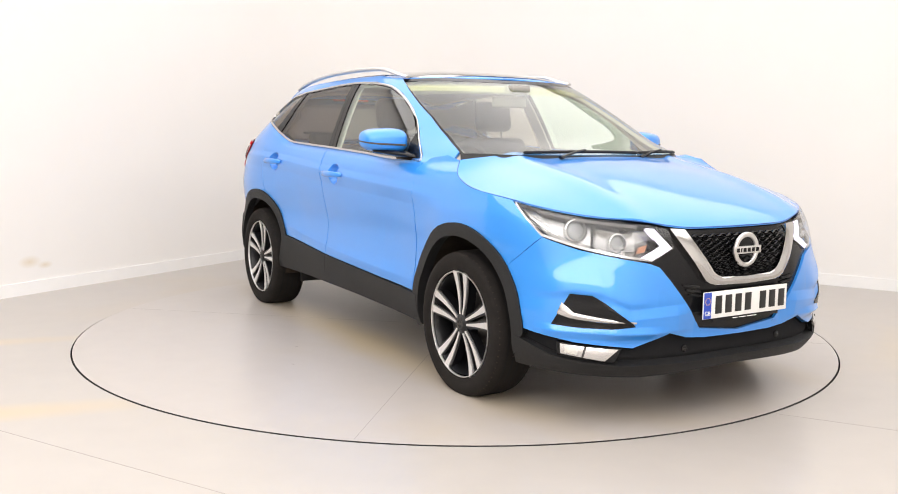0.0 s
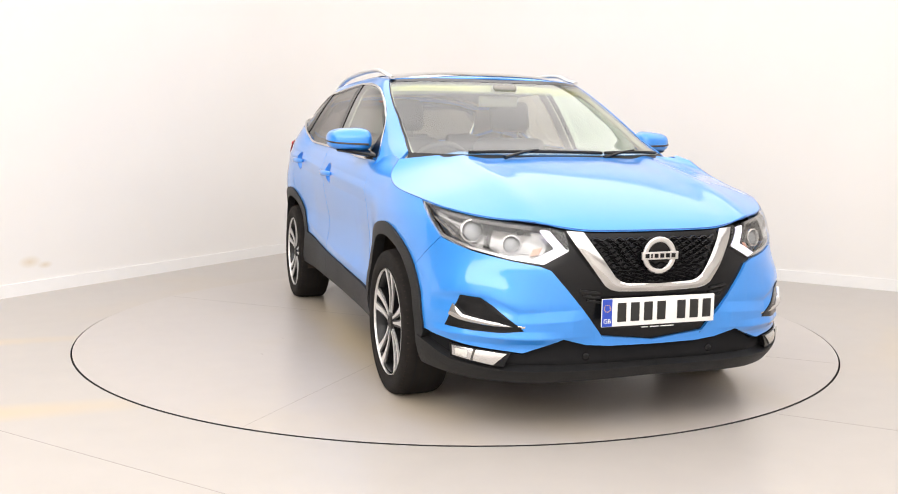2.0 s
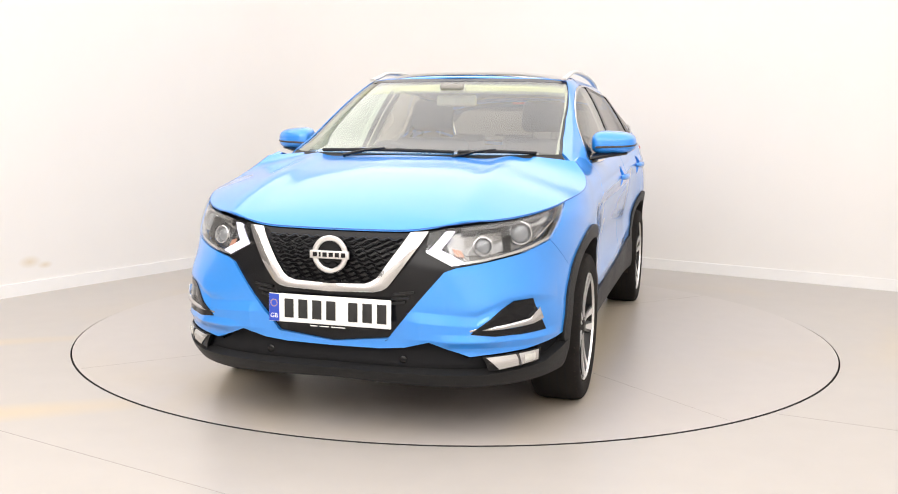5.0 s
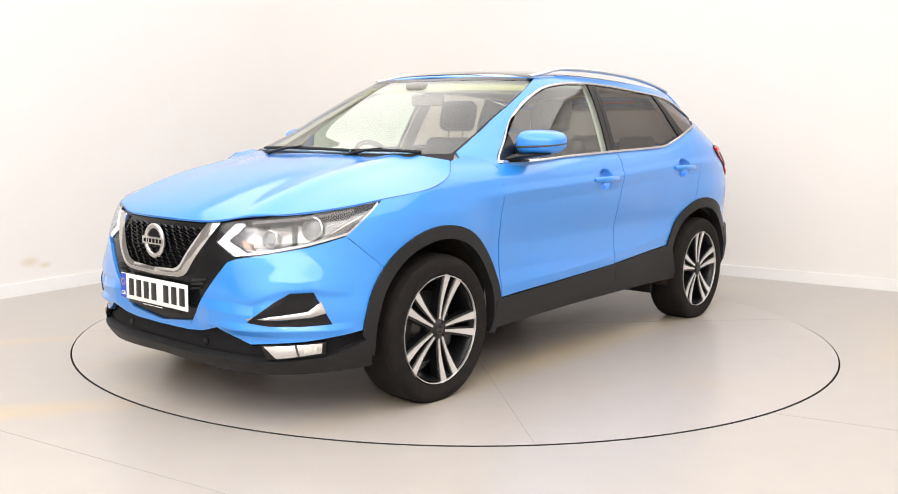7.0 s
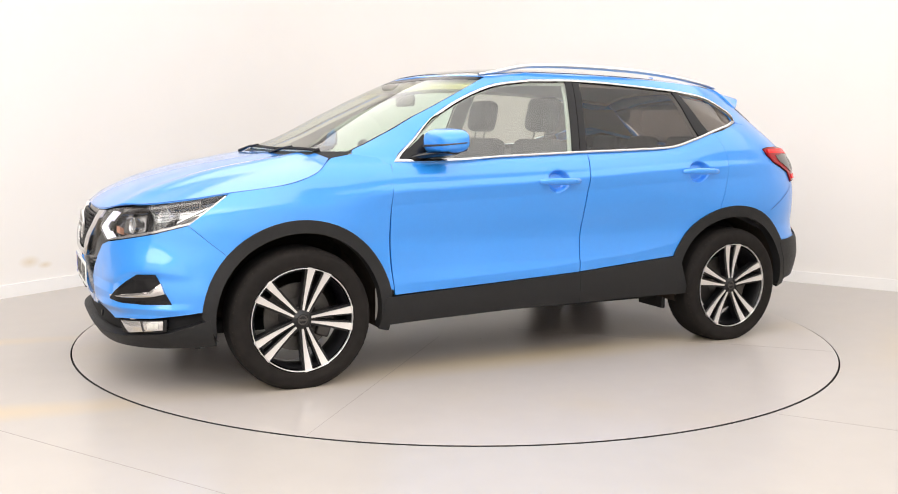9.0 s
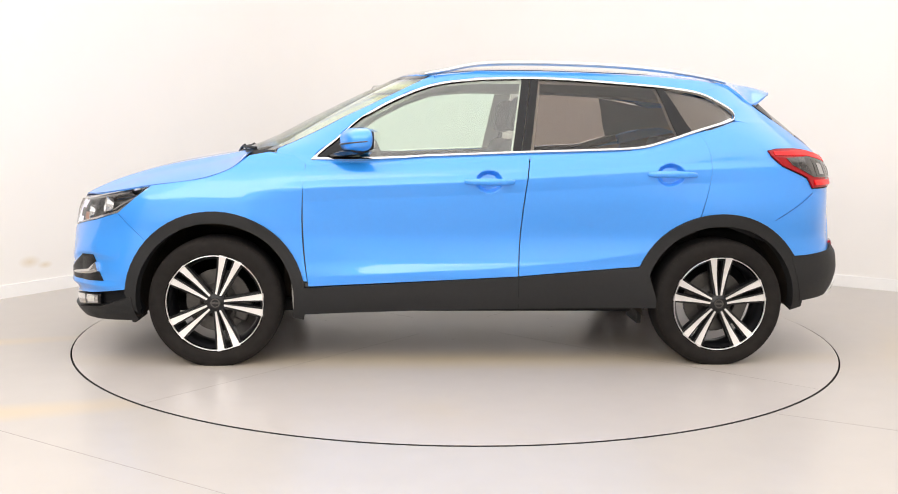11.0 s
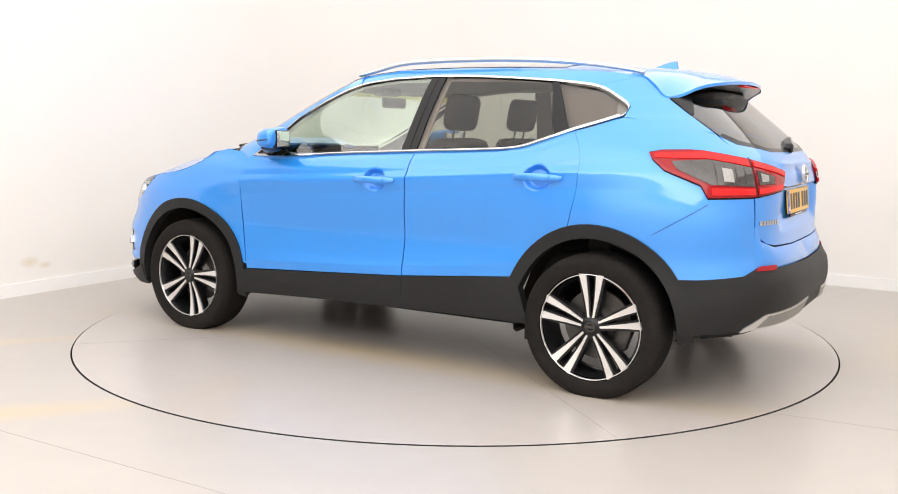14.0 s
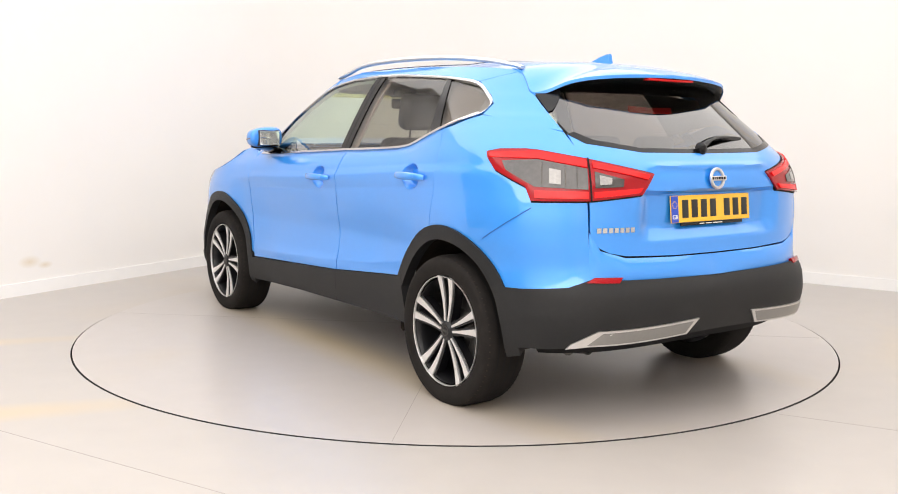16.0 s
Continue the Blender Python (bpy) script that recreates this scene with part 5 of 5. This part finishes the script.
build_emblem("front_emblem", Matrix.Translation((2.203, 0, 0.731)) @ FRONT_FACE, 0.076, M_BLACK)
build_emblem("rear_emblem", Matrix.Translation((-2.060, 0, 1.032)) @ REAR_FACE @ pose(0, 0, 0, -8), 0.047, M_PAINT)
for k in range(7):
    s0 = -1.822 - 0.0175 * k
    patch("model_name_bar", [(s0, 0.822), (s0 - 0.0125, 0.822)], [(s0, 0.842), (s0 - 0.0125, 0.842)], M_CHROME, nu=3, nv=2, off=0.004, depth=0.004, both=False)
for y in (0.29, -0.29):
    bm = bmesh.new()
    bm_lathe(bm, [(0.016, -0.02), (0.016, 0.004), (0.012, 0.007), (0.0005, 0.007)], Matrix.Translation((2.150, y, 0.318)) @ FRONT_FACE, 16)
    part("parking_sensor", bm, M_BLACK, car)
patch("tow_cover_line", [(2.325, 0.512), (2.20, 0.500)], [(2.325, 0.515), (2.20, 0.503)], M_PLATEB, nu=5, nv=1, off=0.0012, depth=0, both=False)

# --- wipers ---
for y0, y1, zt in ((-0.47, 0.23, 0.0), (0.25, 0.61, 0.0)):
    bm = bmesh.new()
    pts = []
    for k in range(13):
        y = y0 + (y1 - y0) * k / 12
        best = min((abs(skin(2.6 - 1.1 * q / 90, 1.116, 0, True).y - abs(y)), q) for q in range(91))[1]
        p = skin(2.6 - 1.1 * best / 90, 1.114, 0.009, True)
        pts.append((p.x, y, p.z + 0.005 * math.sin(math.pi * k / 12)))
    bm_tube(bm, pts, 0.010, 0.008, 8)
    wp = part("wiper", bm, M_CLAD, car, "black wiper blade at rest")
    bm = bmesh.new()
    mid = Vector(pts[6])
    bm_tube(bm, [mid + Vector((0.0, 0, 0.010)), mid + Vector((0.030, -0.10, -0.004)), mid + Vector((0.055, -0.20, -0.028))], [0.006, 0.009, 0.014], [0.005, 0.007, 0.010], 8)
    part("wiper_arm", bm, M_BLACK, wp)
bm = bmesh.new()
bm_tube(bm, smooth_line([(-1.975, 0.02, 1.158), (-1.965, -0.02, 1.178), (-1.955, -0.09, 1.200), (-1.940, -0.20, 1.205), (-1.920, -0.33, 1.200)], 14), [0.016, 0.02, 0.024, 0.024, 0.022, 0.02, 0.018, 0.016, 0.014, 0.012, 0.010, 0.009, 0.008, 0.006], 0.011, 8)
part("rear_wiper", bm, M_BLACK, car, "black rear wiper")
bm = bmesh.new()
bm_lathe(bm, [(0.028, -0.01), (0.026, 0.012), (0.016, 0.020), (0.0005, 0.021)], Matrix.Translation((-1.985, 0.02, 1.158)) @ REAR_FACE, 18)
part("rear_wiper_hub", bm, M_BLACK, car)


# --- cabin ---
def cushion(parent, name, lo, hi, bevel, mat, m=None):
    bm = bmesh.new()
    r = bmesh.ops.create_cube(bm, size=1.0)
    for v in bm.verts:
        v.co = Vector([lo[i] + (v.co[i] + 0.5) * (hi[i] - lo[i]) for i in range(3)])
    bmesh.ops.bevel(bm, geom=bm.edges[:], offset=bevel, segments=5, affect="EDGES", profile=0.5)
    if m is not None:
        bmesh.ops.transform(bm, matrix=m, verts=bm.verts)
    return part(name, bm, mat, parent)


def build_seat(y):
    seat = new("front_seat")
    seat.parent = car
    seat.matrix_basis = pose(0.10, y, -0.02)
    seat["label"] = "dark cloth front seat with headrest"
    cushion(seat, "seat_cushion", (-0.28, -0.25, 0.45), (0.26, 0.25, 0.62), 0.06, M_SEAT)
    cushion(seat, "backrest", (-0.07, -0.25, 0.0), (0.07, 0.25, 0.62), 0.06, M_SEAT, pose(-0.26, 0, 0.60, 0, -14))
    cushion(seat, "headrest", (-0.05, -0.135, 0.66), (0.05, 0.135, 0.86), 0.045, M_SEAT, pose(-0.26, 0, 0.60, 0, -11))
    for s in (-0.06, 0.06):
        bm = bmesh.new()
        bm_tube(bm, [(-0.37, s, 1.16), (-0.40, s, 1.30)], 0.006, None, 8)
        part("headrest_post", bm, M_DASH, seat)


build_seat(0.37)
build_seat(-0.37)
bench = new("rear_bench")
bench.parent = car
bench["label"] = "dark cloth rear bench with three headrests"
cushion(bench, "bench_cushion", (-1.20, -0.64, 0.48), (-0.72, 0.64, 0.64), 0.06, M_SEAT)
cushion(bench, "bench_back", (-0.07, -0.62, 0.0), (0.07, 0.62, 0.52), 0.05, M_SEAT, pose(-1.22, 0, 0.62, 0, -16))
for y in (-0.40, 0.0, 0.40):
    cushion(bench, "headrest", (-0.045, -0.13, 0.46), (0.045, 0.13, 0.60), 0.04, M_SEAT, pose(-1.22, y, 0.62, 0, -12))
cushion(car, "dashboard", (0.66, -0.70, 0.72), (1.12, 0.70, 1.03), 0.07, M_DASH)
cushion(car, "instrument_hood", (0.60, -0.56, 0.96), (0.82, -0.20, 1.06), 0.045, M_DASH)
cushion(car, "centre_console", (-0.2, -0.11, 0.4), (0.72, 0.11, 0.68), 0.04, M_DASH)
bm = bmesh.new()
ringm = pose(0.46, -0.37, 0.985, 0, -66, 0)
bm_lathe(bm, [(0.185 + 0.015 * math.cos(a), 0.015 * math.sin(a)) for a in [2 * math.pi * k / 10 for k in range(10)]], ringm, 40, True)
sw = part("steering_wheel", bm, M_DASH, car, "black steering wheel on the right-hand side")
bm = bmesh.new()
bm_box(bm, (-0.04, -0.18, -0.01), (0.02, 0.18, 0.008), 0.006, ringm)
bm_box(bm, (-0.06, -0.06, -0.03), (0.06, 0.06, 0.018), 0.015, ringm)
bm_box(bm, (-0.18, -0.02, -0.012), (0.0, 0.02, 0.006), 0.004, ringm)
part("wheel_spokes", bm, M_DASH, sw)
bm = bmesh.new()
bm_box(bm, (0.40, -0.12, 1.365), (0.43, 0.12, 1.43), 0.015)
rv = part("inner_mirror", bm, M_TRIM, car)
bm = bmesh.new()
bm_box(bm, (0.40, -0.07, 1.44), (0.54, 0.07, 1.49), 0.02)
part("camera_pod", bm, M_TRIM, rv)
crowned("headliner", [skin(s, z - 0.035, -0.02, True) for s, z in spread([(2.4, 1.522), (1.8, 1.522), (1.3, 1.522), (0.95, 1.520)] + ROOF_EDGE, 50)], lambda x: ROOF_TOP(x) - 0.035, 3.0, M_LINER, "pale grey roof lining", 16)
patch("inner_a_pillar", [(1.155, 1.05), (1.165, 1.10), (1.13, 1.215), (1.0, 1.332), (0.80, 1.417), (0.55, 1.471)], [(1.46, 1.05), (1.54, 1.122), (1.445, 1.187), (1.245, 1.291), (0.995, 1.40), (0.72, 1.515)], M_LINER, nu=30, nv=4, off=-0.012, depth=0.02, upper=True)
patch("inner_b_pillar", [(-0.20, 1.10), (-0.32, 1.10)], [(-0.27, 1.50), (-0.38, 1.50)], M_LINER, nu=4, nv=6, off=-0.03, depth=0.01, upper=True)
patch("inner_c_pillar", [(-1.12, 1.20), (-1.30, 1.26), (-1.50, 1.29), (-1.74, 1.22)], [(-1.20, 1.48), (-1.27, 1.47), (-1.52, 1.42), (-1.69, 1.42)], M_TRIM, nu=10, nv=5, off=-0.03, depth=0.0)
patch("door_seal", [(0.8, 1.06), (0.3, 1.075), (-0.3, 1.10), (-0.9, 1.13), (-1.2, 1.20)], [(0.8, 1.10), (0.3, 1.10), (-0.3, 1.125), (-0.9, 1.16), (-1.2, 1.24)], M_DASH, nu=17, nv=2, off=-0.03, depth=0.02, upper=True)


# ---- what moves: the turntable turns and carries the car ----
TURN = [(0.0, -58.13), (0.5, -58.99), (1.0, -61.37), (1.5, -65.18), (2.0, -70.74), (2.5, -76.31), (3.0, -82.46), (3.5, -88.07), (4.0, -94.11), (4.5, -100.01), (5.0, -105.92), (5.5, -111.82), (6.0, -117.73), (6.5, -123.64), (7.0, -129.76), (7.5, -135.44), (8.0, -141.58), (8.5, -147.12), (9.0, -153.22), (9.5, -158.92), (10.0, -164.62), (10.5, -170.32), (11.0, -176.02), (11.5, -181.73), (12.0, -187.74), (12.5, -193.22), (13.0, -199.18), (13.5, -204.92), (14.0, -210.90), (14.5, -216.46), (15.0, -222.47), (15.5, -228.16), (16.0, -234.20)]
CAR_X, CAR_Y = -0.015, 0.11


def motions():
    walk(turntable, [(t, pose(0, 0, 0, 0, 0, a)) for t, a in TURN])
    walk(car, [(t, pose(0, 0, 0, 0, 0, a) @ pose(CAR_X, CAR_Y, 0)) for t, a in TURN])


motions()
